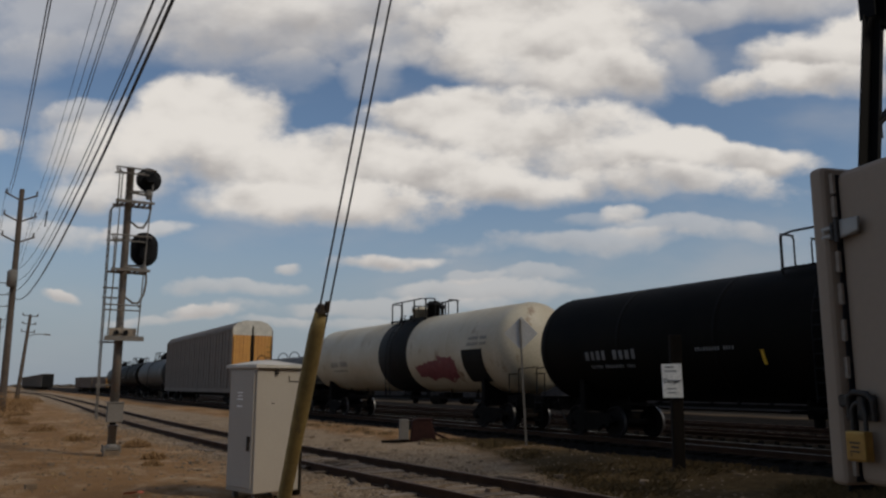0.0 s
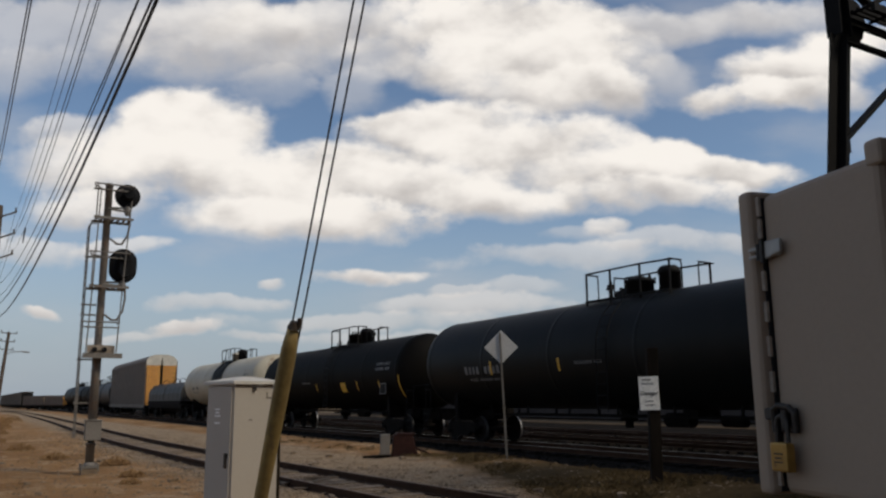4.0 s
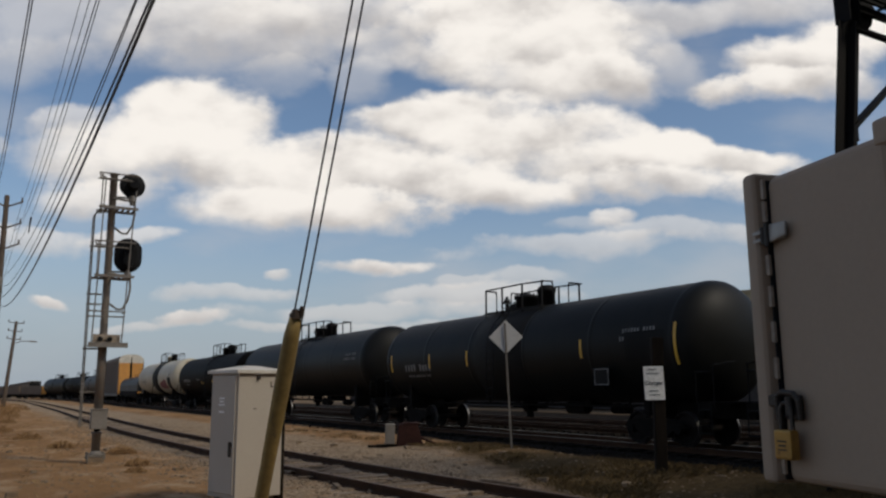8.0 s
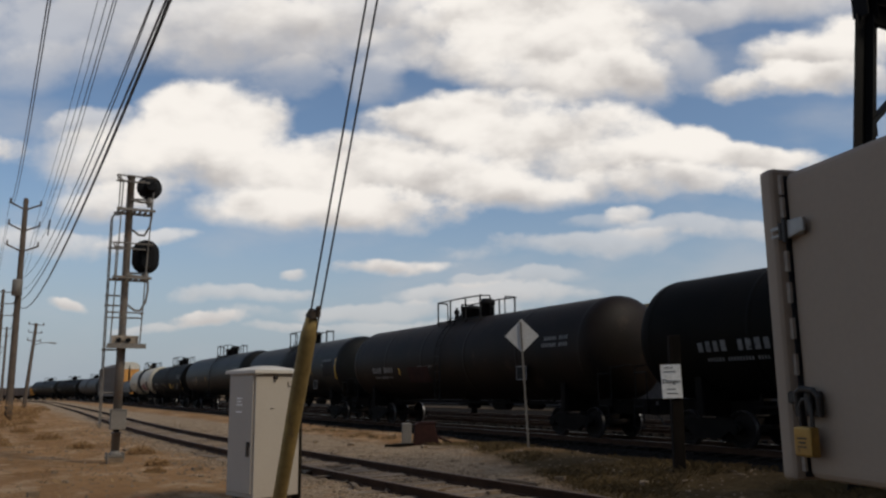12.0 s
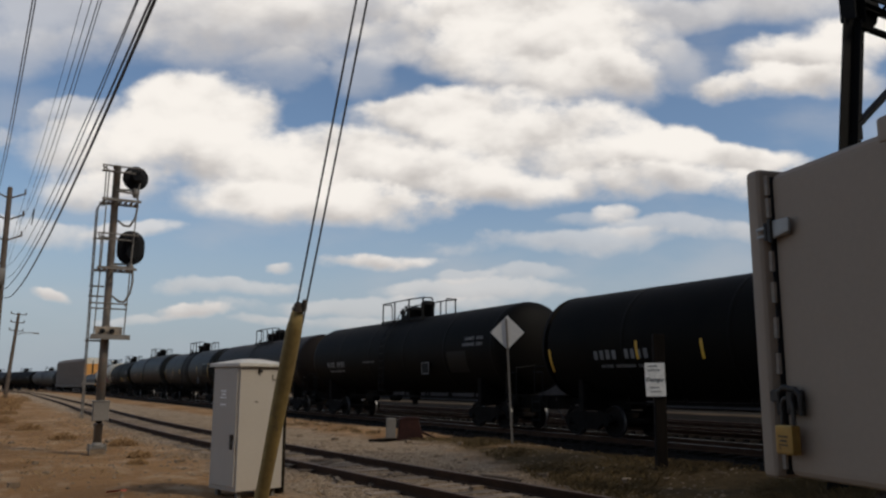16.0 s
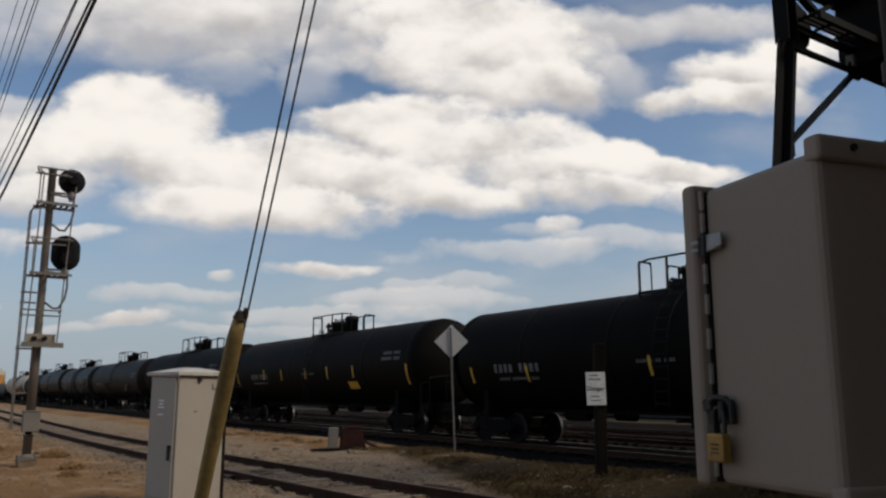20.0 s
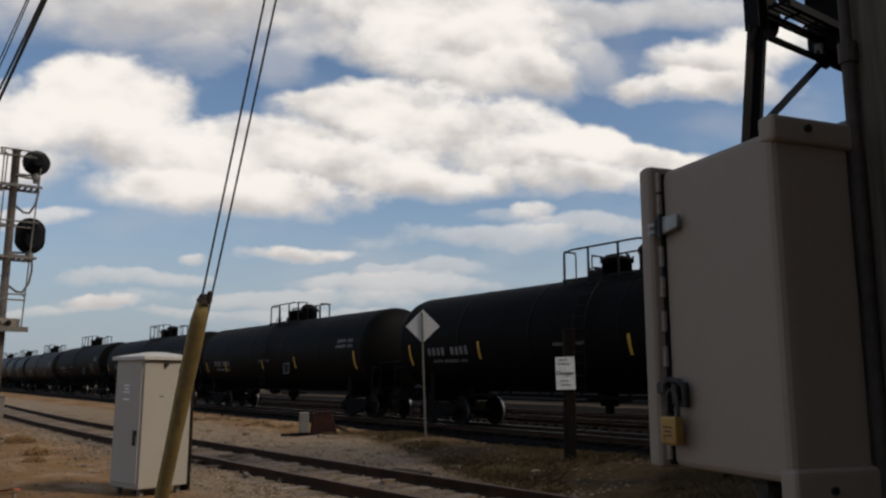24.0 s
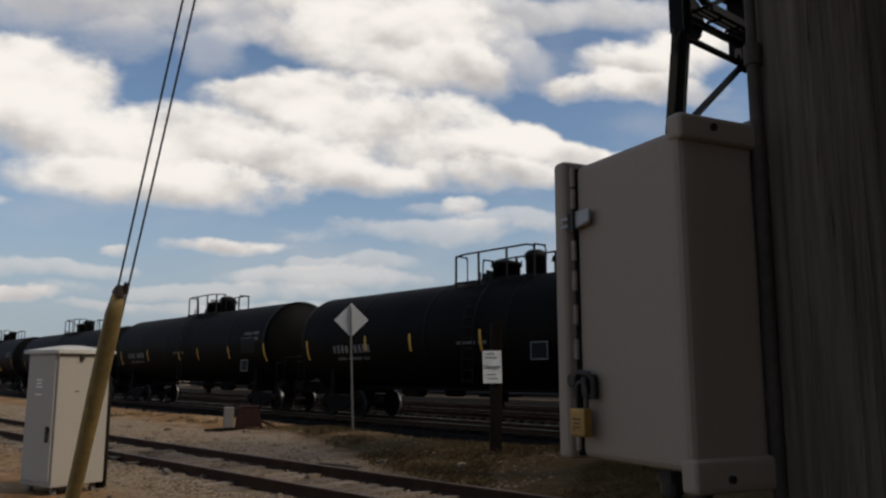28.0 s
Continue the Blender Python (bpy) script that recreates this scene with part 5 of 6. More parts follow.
    # lowest platform with its sign box
    part("sign_box", boxes(((0.05, -0.20, 2.88), (0.62, 0.06, 0.22)), ((0.0, -0.24, 2.90), (0.10, 0.03, 0.08))), BOARD, ob, "stained pale board under the platform")
    for x in (-0.10, 0.12):
        bm = bmesh.new()
        rod(bm, (x, -0.22, 2.88), (x, -0.30, 2.88), 0.06, n=12)
        part("lamp_socket", bm, SIGNAL_BLACK, ob)
    bm = boxes(((0.08, -0.15, 2.72), (0.85, 0.40, 0.05)), ((0.08, -0.36, 2.73), (0.9, 0.03, 0.12)))
    part("lower_bracket", bm, GALV, ob)
    bm = bmesh.new()
    for y in (-0.12, 0.26):
        x0 = -0.42
        pts = [(x0 + 0.04, y, 0.78), (x0 + 0.03, y, 2.2), (x0 + 0.02, y, 5.95), (x0 + 0.08, y, 6.1), (x0 + 0.22, y, 6.12)]
        pipe(bm, pts, 0.016, 6)
    part("ladder_rail", bm, GALV, ob)
    bm = bmesh.new()
    for k in range(18):
        z = 0.9 + k * 0.3
        bm = bmesh.new()
        x = -0.385 - 0.012 * min(z / 6, 1)
        rod(bm, (x, -0.12, z), (x, 0.26, z), 0.013, n=6)
        part("rung", bm, GALV, ob)
    for name, pts, r in (
        *(("standoff", [(-0.45, 0.05, z), (-0.10, 0.03, z)], 0.022) for z in (1.6, 2.65, 3.75, 4.0, 5.2)),
        ("hoop", [(-0.44, -0.34, 3.55), (0.42, -0.34, 3.55), (0.42, 0.10, 3.55)], 0.018),
        ("hoop", [(-0.44, -0.34, 3.42), (0.42, -0.34, 3.42)], 0.018),
        ("grab_bar", [(0.38, -0.34, 2.75), (0.43, -0.34, 4.4), (0.50, -0.34, 6.3), (0.52, -0.34, 6.65)], 0.016),
        ("grab_bar", [(-0.30, -0.30, 2.75), (-0.26, -0.34, 4.4), (-0.22, -0.34, 6.9), (-0.38, -0.34, 7.0)], 0.016),
        ("hoop", [(-0.40, -0.3, 6.88), (0.1, -0.3, 6.88), (0.3, -0.3, 6.95)], 0.016),
    ):
        bm = bmesh.new()
        pipe(bm, pts, r, 6)
        part(name, bm, GALV, ob)


signal()


# ---------------------------------------------------------------- trackside case
def cabinet():
    ob = thing("signal_cabinet", pose(3.47, 11.62, 0, 0, 0, 16.5), "grey aluminium signal cabinet with a low hipped cap", "equipment cabinet")
    w, d, z0, z1 = 0.75, 0.71, 0.13, 1.86
    bm = bmesh.new()
    box(bm, (0, 0, (z0 + z1) / 2), (w, d, z1 - z0))
    bevel(bm, 0.012, 2)
    part("body", bm, CABINET, ob)
    bm = bmesh.new()
    box(bm, (-w / 2 - 0.012, 0.0, (z0 + z1) / 2 + 0.01), (0.024, d - 0.08, z1 - z0 - 0.10))
    bevel(bm, 0.008, 1)
    door = part("door", bm, CABINET, ob, "closed side door with handle")
    part("handle", boxes(((-w / 2 - 0.04, -0.24, 0.80), (0.03, 0.035, 0.20)), ((-w / 2 - 0.03, -0.24, 0.86), (0.02, 0.07, 0.07))), SHACKLE, door)
    bars = bmesh.new()
    for k, (wide, z) in enumerate(((0.13, 1.50), (0.10, 1.455), (0.15, 1.41), (0.14, 1.31))):
        box(bars, (-w / 2 - 0.026, 0.03, z), (0.006, wide, 0.022))
    part("label", bars, SIGN_WHITE, door, "worn white sticker marks")
    bm = bmesh.new()
    e = 0.05
    low = [bm.verts.new((sx * (w / 2 + e), sy * (d / 2 + e), z1 - 0.01)) for sx, sy in ((-1, -1), (1, -1), (1, 1), (-1, 1))]
    mid = [bm.verts.new((v.co.x, v.co.y, z1 + 0.035)) for v in low]
    apex = [bm.verts.new((sx * 0.10, sy * 0.10, z1 + 0.105)) for sx, sy in ((-1, -1), (1, -1), (1, 1), (-1, 1))]
    for a, b in ((low, mid), (mid, apex)):
        for k in range(4):
            bm.faces.new((a[k], a[(k + 1) % 4], b[(k + 1) % 4], b[k]))
    bm.faces.new(apex)
    bm.faces.new(list(reversed(low)))
    bmesh.ops.recalc_face_normals(bm, faces=bm.faces)
    part("cap", bm, CAB_TOP, ob, "pale hipped sheet cap")
    part("vent_knob", boxes(((-0.06, -d / 2 - 0.015, z1 - 0.07), (0.05, 0.04, 0.055))), SHACKLE, ob)
    part("plate", boxes(((0.24, -d / 2 - 0.004, z1 - 0.20), (0.17, 0.006, 0.012)), ((0.16, -d / 2 - 0.004, z1 - 0.16), (0.012, 0.006, 0.07))), SHACKLE, ob)
    part("scratch", boxes(((-0.10, -d / 2 - 0.003, 1.35), (0.055, 0.005, 0.012))), SHACKLE, ob)
    for sx in (-1, 1):
        for sy in (-1, 1):
            part("leg", boxes(((sx * 0.28, sy * 0.26, 0.0), (0.06, 0.06, 0.30))), GALV, ob)


cabinet()


def stub_post():
    ob = thing("dark_post", pose(4.02, 11.75, 0), "dark creosoted timber post beside the cabinet", "post")
    bm = bmesh.new()
    lathe(bm, [(0.075, -0.2), (0.075, 0.6), (0.07, 1.52), (0.05, 1.55), (0.01, 1.55)], 12)
    part("timber", bm, POST_WOOD, ob, smooth=True)


stub_post()

# ---------------------------------------------------------------- guyed pole with its box
POLE = Vector((2.11, 0.64, 0))
GUARD_TOP = Vector((2.20, 5.82, 2.215))
GUY_TOP = Vector((2.215, 0.84, 12.3))


def guy():
    way = (GUARD_TOP - GUY_TOP).normalized()
    foot = GUARD_TOP + way * (2.215 / -way.z)
    ob = thing("guy_anchor", pose(0, 0, 0), "two steel guy strands with a weathered yellow guard", "guy wire")
    for dx in (-0.045, 0.045):
        bm = bmesh.new()
        rod(bm, GUARD_TOP + Vector((-0.018 + dx * 0.8, 0.011, 0)) + way * 0.25, GUY_TOP + Vector((dx * 1.2, 0, 0)), 0.008, n=8)
        part("strand", bm, CABLE, ob, "twisted steel strand")
    bm = bmesh.new()
    aside = Vector((-0.036, 0.022, 0))
    a, b = GUARD_TOP + aside + way * 0.02, foot + aside - way * 0.12
    up = way.to_track_quat("Z", "Y").to_matrix().to_4x4()
    length = (b - a).length
    rows = []
    for k in range(13):
        t = k / 12
        r = 0.062 + 0.004 * math.sin(7 * t)
        wide = 1.0 - 0.35 * max(0, 1 - t * 18)
        rows.append([bm.verts.new((wide * r * math.cos(c), wide * r * math.sin(c) * 0.8, t * length)) for c in [2 * math.pi * j / 18 for j in range(18)]])
    for p, q in zip(rows, rows[1:]):
        for j in range(18):
            bm.faces.new((p[j], p[(j + 1) % 18], q[(j + 1) % 18], q[j]))
    bm.faces.new(list(reversed(rows[0])))
    bm.faces.new(rows[-1])
    bmesh.ops.transform(bm, matrix=Matrix.Translation(a) @ up, verts=bm.verts)
    part("guard", bm, GUARD, ob, "weathered yellow plastic guy guard", True)
    bm = bmesh.new()
    rod(bm, GUARD_TOP + aside - way * 0.005, GUARD_TOP + aside + way * 0.05, 0.030, 0.05, 12)
    rod(bm, GUARD_TOP - way * 0.03, GUARD_TOP + way * 0.05, 0.020, 0.026, 10)
    part("clamp", bm, CONDUIT, ob)
    bm = bmesh.new()
    rod(bm, foot + way * 0.3, foot - way * 0.2, 0.02, n=8)
    part("anchor_rod", bm, RUST, ob)


guy()


def near_pole():
    ob = thing("utility_pole", Matrix.Translation(POLE), "weathered cracked timber utility pole", "utility pole")
    bm = bmesh.new()
    n, rows = 168, []
    cracks = [random.uniform(0, 2 * math.pi) for _ in range(30)]
    depth = [random.uniform(0.004, 0.017) for _ in cracks]
    for k in range(49):
        z = -0.2 + 12.9 * (k / 48) ** 1.6
        r0 = 0.205 - 0.006 * z
        ring = []
        for j in range(n):
            a = 2 * math.pi * j / n
            r = r0
            for c, dd in zip(cracks, depth):
                off = (a - c - 0.05 * math.sin(z * 1.3 + c * 5) + math.pi) % (2 * math.pi) - math.pi
                r -= dd * math.exp(-(off / 0.034) ** 2) * (0.55 + 0.45 * math.sin(z * 0.9 + c * 9))
            r += 0.004 * noise.noise((math.cos(a) * 4, math.sin(a) * 4, z * 0.6))
            ring.append(bm.verts.new((r * math.cos(a), r * math.sin(a), z)))
        rows.append(ring)
    for p, q in zip(rows, rows[1:]):
        for j in range(n):
            bm.faces.new((p[j], p[(j + 1) % n], q[(j + 1) % n], q[j]))
    bm.faces.new(rows[-1])
    part("shaft", bm, POLE_WOOD, ob, "grey-brown timber with long drying cracks", True)
    away = Vector((0.0, 0.0, 0.0)) - POLE
    left = Vector((-0.165, 0.135, 0))
    bm = bmesh.new()
    pipe(bm, [left + Vector((0, 0, 0.1)), left + Vector((0, 0, 2.35))], 0.016, 12)
    pipe(bm, [left + Vector((0, 0, 2.35)), left + Vector((0, 0, 9.0))], 0.013, 12)
    rod(bm, left + Vector((0, 0, 2.32)), left + Vector((0, 0, 2.37)), 0.021, n=12)
    part("conduit", bm, CONDUIT, ob, "brown-grey conduit strapped to the pole")
    bm = bmesh.new()
    rod(bm, (-0.10, -0.215, 1.34), (0.25, -0.16, 1.33), 0.030, n=12)
    rod(bm, (-0.105, -0.217, 1.305), (-0.105, -0.212, 1.375), 0.020, n=12)
    part("hose", bm, CABLE_DARK, ob)
    for z, half in ((12.2, 1.25), (11.2, 1.2)):
        part("crossarm", boxes(((0, 0.2, z), (2 * half, 0.10, 0.12))), POLE_WOOD, ob)


near_pole()


def equipment_box():
    """The box's local +y points to its door, +x away from the viewer along its back."""
    turn = math.degrees(math.atan2(-0.255, 0.967))
    ob = thing("junction_box", pose(1.715, 0.845, 1.372, 0, 0, turn), "grey moulded junction box with steel latches on a pole", "electrical box")
    w, d, h = 0.235, 0.401, 0.765
    bm = bmesh.new()
    box(bm, (w / 2, d / 2, h / 2), (w, d, h))
    bevel(bm, 0.028, 4)
    part("body", bm, BOX, ob, smooth=False)
    bm = bmesh.new()
    box(bm, (w / 2 - 0.004, d + 0.032, h / 2 + 0.006), (w + 0.055, 0.052, h + 0.022))
    bevel(bm, 0.018, 3)
    door = part("door", bm, BOX, ob, "overlapping moulded door")
    part("gasket", boxes(((w / 2, d + 0.004, h / 2), (w + 0.004, 0.006, h - 0.01))), CABLE_DARK, ob)
    bm = bmesh.new()
    box(bm, (w / 2 + 0.006, 0.012, h + 0.002), (w + 0.02, 0.05, 0.062))
    bevel(bm, 0.014, 3)
    part("upper_flange", bm, BOX, ob)
    bm = bmesh.new()
    box(bm, (w / 2 + 0.006, 0.012, -0.005), (w + 0.02, 0.05, 0.075))
    bevel(bm, 0.014, 3)
    part("lower_flange", bm, BOX, ob)
    for z in (h + 0.006, -0.012):
        bm = bmesh.new()
        rod(bm, (w * 0.40, -0.010, z), (w * 0.40, -0.020, z), 0.009, n=10)
        part("screw", bm, SHACKLE, ob)
    # draw latch: keeper on the door lip, broad lever plate on the body, its pin and springs
    bm = bmesh.new()
    for v in box(bm, (-0.016, d - 0.050, 0.612), (0.010, 0.074, 0.050)):
        if v.co.y < d - 0.05:
            v.co.z = 0.612 + (v.co.z - 0.612) * 0.72 + 0.004
    box(bm, (-0.010, d - 0.046, 0.610), (0.010, 0.060, 0.036))
    bevel(bm, 0.005, 2)
    lever = part("latch", bm, STEEL, ob, "bright pressed-steel draw latch")
    bm = bmesh.new()
    box(bm, (-0.026, d + 0.030, 0.606), (0.010, 0.030, 0.034))
    box(bm, (-0.028, d + 0.010, 0.618), (0.008, 0.034, 0.012))
    box(bm, (-0.028, d + 0.010, 0.598), (0.008, 0.034, 0.010))
    bevel(bm, 0.003, 1)
    part("keeper", bm, STEEL, lever, "hooked steel keeper")
    bm = bmesh.new()
    rod(bm, (-0.024, d - 0.022, 0.580), (-0.024, d - 0.022, 0.640), 0.007, n=10)
    rod(bm, (-0.024, d - 0.006, 0.588), (-0.024, d - 0.006, 0.632), 0.006, n=10)
    part("pin", bm, SHACKLE, lever)
    for z in (0.735, 0.675, 0.535, 0.455, 0.365, 0.275, 0.045):
        part("hinge_pin", boxes(((-0.008, d - 0.001, z), (0.008, 0.012, 0.052))), HINGE, ob, "pale hinge pin")
    d -= 0.030
    bm = bmesh.new()
    box(bm, (-0.010, d - 0.026, 0.180), (0.014, 0.058, 0.060))
    box(bm, (-0.022, d + 0.040, 0.195), (0.014, 0.052, 0.030))
    bevel(bm, 0.004, 1)
    hasp = part("hasp", bm, SHACKLE, ob, "dull steel hasp")
    bm = bmesh.new()
    pipe(bm, [(-0.020, d + 0.018, 0.150), (-0.024, d + 0.016, 0.205), (-0.024, d - 0.004, 0.216), (-0.024, d - 0.042, 0.212), (-0.020, d - 0.056, 0.196), (-0.018, d - 0.056, 0.150)], 0.0075, 8)
    rod(bm, (-0.026, d - 0.030, 0.165), (-0.026, d - 0.030, 0.205), 0.010, n=10)
    part("staple", bm, SHACKLE, hasp, "bent steel staple")
    bm = bmesh.new()
    pts = [(-0.03, d + 0.02 * math.cos(a) - 0.020, 0.165 + 0.026 * math.sin(a)) for a in [math.pi * k / 8 for k in range(9)]]
    pipe(bm, [(pts[0][0], pts[0][1], 0.12)] + pts + [(pts[-1][0], pts[-1][1], 0.12)], 0.0055, 8)
    lock = thing("padlock", ob.matrix_basis.copy(), "worn brass padlock on a steel shackle", "padlock")
    part("shackle", bm, SHACKLE, lock)
    bm = bmesh.new()
    box(bm, (-0.034, d - 0.020, 0.092), (0.026, 0.062, 0.070))
    bevel(bm, 0.006, 2)
    body = part("body", bm, BRASS, lock, "scuffed brass lock body")
    part("stamp", boxes(((-0.0478, d - 0.020, 0.10), (0.001, 0.032, 0.004)), ((-0.0478, d - 0.020, 0.09), (0.001, 0.024, 0.004)), ((-0.0478, d - 0.020, 0.08), (0.001, 0.030, 0.003))), SHACKLE, body)
    d += 0.030
    bm = bmesh.new()
    for y, r in ((0.10, 0.022), (0.20, 0.028)):
        rod(bm, (w / 2, y, 0.0), (w / 2, y, -0.07), r, n=14)
        rod(bm, (w / 2, y, -0.02), (w / 2, y, -0.04), r * 1.35, n=8)
    pipe(bm, [(w / 2, 0.20, -0.06), (w / 2 + 0.02, 0.20, -0.16), (w / 2 + 0.08, 0.16, -0.26), (w / 2 + 0.16, 0.02, -0.30), (w / 2 + 0.2, -0.1, -0.9)], 0.02, 10)
    part("cable_gland", bm, SHACKLE, ob)
    part("back_plate", boxes(((w + 0.012, d / 2 - 0.05, h / 2), (0.02, d * 0.7, h + 0.10))), GALV, ob)
    part("bracket", boxes(((w + 0.06, 0.02, h * 0.8), (0.12, 0.06, 0.05)), ((w + 0.06, 0.02, h * 0.2), (0.12, 0.06, 0.05))), GALV, ob)


equipment_box()


# ---------------------------------------------------------------- overhead line
# Offset and height at the near pole, offset and height at the far pole, sag, radius.
WIRES = [(-1.60, 9.31, -0.93, 13.95, 2.5, 0.012), (-1.60, 9.04, -0.80, 13.95, 2.5, 0.012), (-0.73, 10.47, 0.93, 13.95, 0.8, 0.008), (-0.88, 8.36, 0.93, 12.55, 0.55, 0.008), (-0.98, 7.66, 0.5, 11.9, 1.76, 0.008),
         (-0.88, 8.31, 0.93, 11.2, 1.24, 0.008), (-0.32, 7.96, 0.1, 8.9, 1.54, 0.010), (-0.26, 8.53, 0.15, 8.2, 1.82, 0.010), (0.10, 8.99, 0.2, 7.5, 1.46, 0.020), (-0.54, 6.80, 0.2, 7.0, 1.56, 0.022)]


def line_pole(x, y, height, arms, lamp=False, transformer=False, lean=0.0, label="weathered timber utility pole with crossarms"):
    ob = thing("utility_pole", pose(x, y, 0, 0, lean, 0), label, "utility pole", "line of utility poles")
    bm = bmesh.new()
    lathe(bm, [(0.24, -0.2), (0.22, 1.0), (0.15, height - 0.1), (0.12, height), (0.01, height + 0.02)], 12)
    part("shaft", bm, FAR_WOOD, ob, smooth=True)
    for z, half, tilt in arms:
        bm = bmesh.new()
        for s in (-1, 1):
            bar(bm, (s * 0.1, -0.15, z - tilt), (s * half, -0.15, z + 0.05), 0.11, 0.09)
            rod(bm, (s * half * 0.92, -0.15, z + 0.05), (s * half * 0.92, -0.15, z + 0.3), 0.05, n=8)
        part("crossarm", bm, FAR_WOOD, ob)
    if transformer:
        bm = bmesh.new()
        lathe(bm, [(0.05, -0.55), (0.30, -0.5), (0.30, 0.45), (0.22, 0.55), (0.01, 0.57)], 16)
        bmesh.ops.translate(bm, vec=(-0.1, -0.45, 8.2), verts=bm.verts)
        part("transformer", bm, GALV, ob, "grey pole transformer", True)
    if lamp:
        bm = bmesh.new()
        pipe(bm, [(0, 0, 6.9), (0.7, 0, 7.25), (1.6, 0, 7.35)], 0.045, 8)
        part("lamp_arm", bm, GALV, ob)
        bm = bmesh.new()
        box(bm, (1.95, 0, 7.33), (0.75, 0.28, 0.14))
        bevel(bm, 0.05, 2)
        part("lamp_head", bm, GALV, ob)
    return ob


line_pole(0.45, 57, 14.1, ((13.7, 0.95, 0.35), (12.3, 0.95, 0.35), (10.95, 0.95, 0.35)), transformer=True)
line_pole(-0.75, 100, 13.0, ((12.7, 1.2, 0.0), (11.4, 1.2, 0.0), (10.1, 1.2, 0.0)))
line_pole(-0.2, 150, 12.5, ((12.2, 1.2, 0.0), (11.0, 1.2, 0.0)))
line_pole(-1.5, 210, 12.5, ((12.2, 1.2, 0.0), (11.0, 1.2, 0.0)))
line_pole(2.15, 100, 9.4, ((9.2, 0.8, 0.0), (8.3, 0.7, 0.0), (7.4, 0.7, 0.0)), lamp=True, lean=3.7, label="timber pole with a street lamp arm")


def wire(name, a, b, sag, r, label, material=None):
    a, b = Vector(a), Vector(b)
    bm = bmesh.new()
    n = 24
    pts = [a.lerp(b, k / n) - Vector((0, 0, sag * 4 * (k / n) * (1 - k / n))) for k in range(n + 1)]
    rows = []
    for p in pts:
        rows.append([bm.verts.new(p + Vector((r * math.cos(c), 0, r * math.sin(c)))) for c in [2 * math.pi * j / 6 for j in range(6)]])
    for p, q in zip(rows, rows[1:]):
        for j in range(6):
            bm.faces.new((p[j], p[(j + 1) % 6], q[(j + 1) % 6], q[j]))
    tagged(new(name, mesh(name, bm, material or CABLE_DARK)), label, "wire", "overhead wires")


for dx, zn, dxf, zf, sag, r in WIRES:
    wire("overhead_wire", (2.11 + dx, 0.7, zn), (0.45 + dxf, 57, zf), sag, r, "dark overhead conductor between utility poles")
for dx, z in ((-0.9, 13.9), (0.9, 13.9), (-0.9, 12.5), (0.9, 12.5), (0.0, 7.0)):
    wire("overhead_wire", (0.45 + dx, 57, z), (-0.75 + dx * 1.2, 100, z - 1.0), 0.8, 0.012, "thin overhead conductor far along the line")
bm = bmesh.new()
rod(bm, (1.02, 29.0, 7.3), (1.0, 29.4, 6.85), 0.03, 0.015, 8)
tagged(new("cable_splice", mesh("cable_splice", bm, CABLE_DARK)), "black splice tail hanging from a cable", "cable")


# ---------------------------------------------------------------- signs
def danger_sign():
    ob = thing("warning_sign", pose(10.34, 10.29, 0, 0, 0, -32), "white danger notice on a dark timber post", "sign")
    bm = bmesh.new()
    box(bm, (0, 0.10, 1.15), (0.20, 0.18, 2.7))
    bevel(bm, 0.02, 2)
    part("post", bm, POST_WOOD, ob, "dark weathered timber post", m=pose(0, 0, 0, 0, 0.8, 0))
    bm = bmesh.new()
    box(bm, (-0.035, -0.012, 1.70), (0.345, 0.014, 0.58))
    bevel(bm, 0.004, 1)
    board = part("board", bm, SIGN_WHITE, ob, "white sheet notice with black words", m=pose(0, 0, 0, 0, -1.2, 0))
    text = bpy.data.curves.new("word", "FONT")
    text.body, text.size, text.align_x, text.align_y, text.extrude = "Danger", 0.104, "CENTER", "CENTER", 0.001
    text.offset = 0.0012
    text.materials.append(INK)
    word = new("word", text)
    word.parent, word.matrix_basis = board, pose(-0.035, -0.0215, 1.70, 90, 0, 0)
    tagged(word, "black printed word")
    bm = bmesh.new()
    for z, w, x in ((1.935, 0.15, -0.07), (1.865, 0.20, -0.06), (1.565, 0.15, -0.05), (1.495, 0.18, -0.04)):
        k = x - w / 2
        while k < x + w / 2:
            box(bm, (k + 0.012, -0.0205, z), (0.016, 0.002, 0.024))
            k += 0.026
    part("small_print", bm, INK, board, "lines of small black print")


danger_sign()


def diamond_sign():
    ob = thing("diamond_sign", pose(11.36, 16.48, 0, 0, 0, -35), "bare back of a diamond-shaped sign on a thin post", "sign")
    bm = bmesh.new()
    box(bm, (0, 0, 0), (0.60, 0.006, 0.60))
    bevel(bm, 0.002, 1)
    part("plate", bm, SIGN_BACK, ob, "bare aluminium diamond plate", m=pose(0.0, 0.02, 2.90, 0, 45, 0))
    bm = boxes(((0, 0, 1.60), (0.05, 0.03, 3.4)))
    part("post", bm, GALV, ob, "thin galvanised channel post", m=pose(0.10, 0, -0.05, 0, -2.2, 0))


diamond_sign()


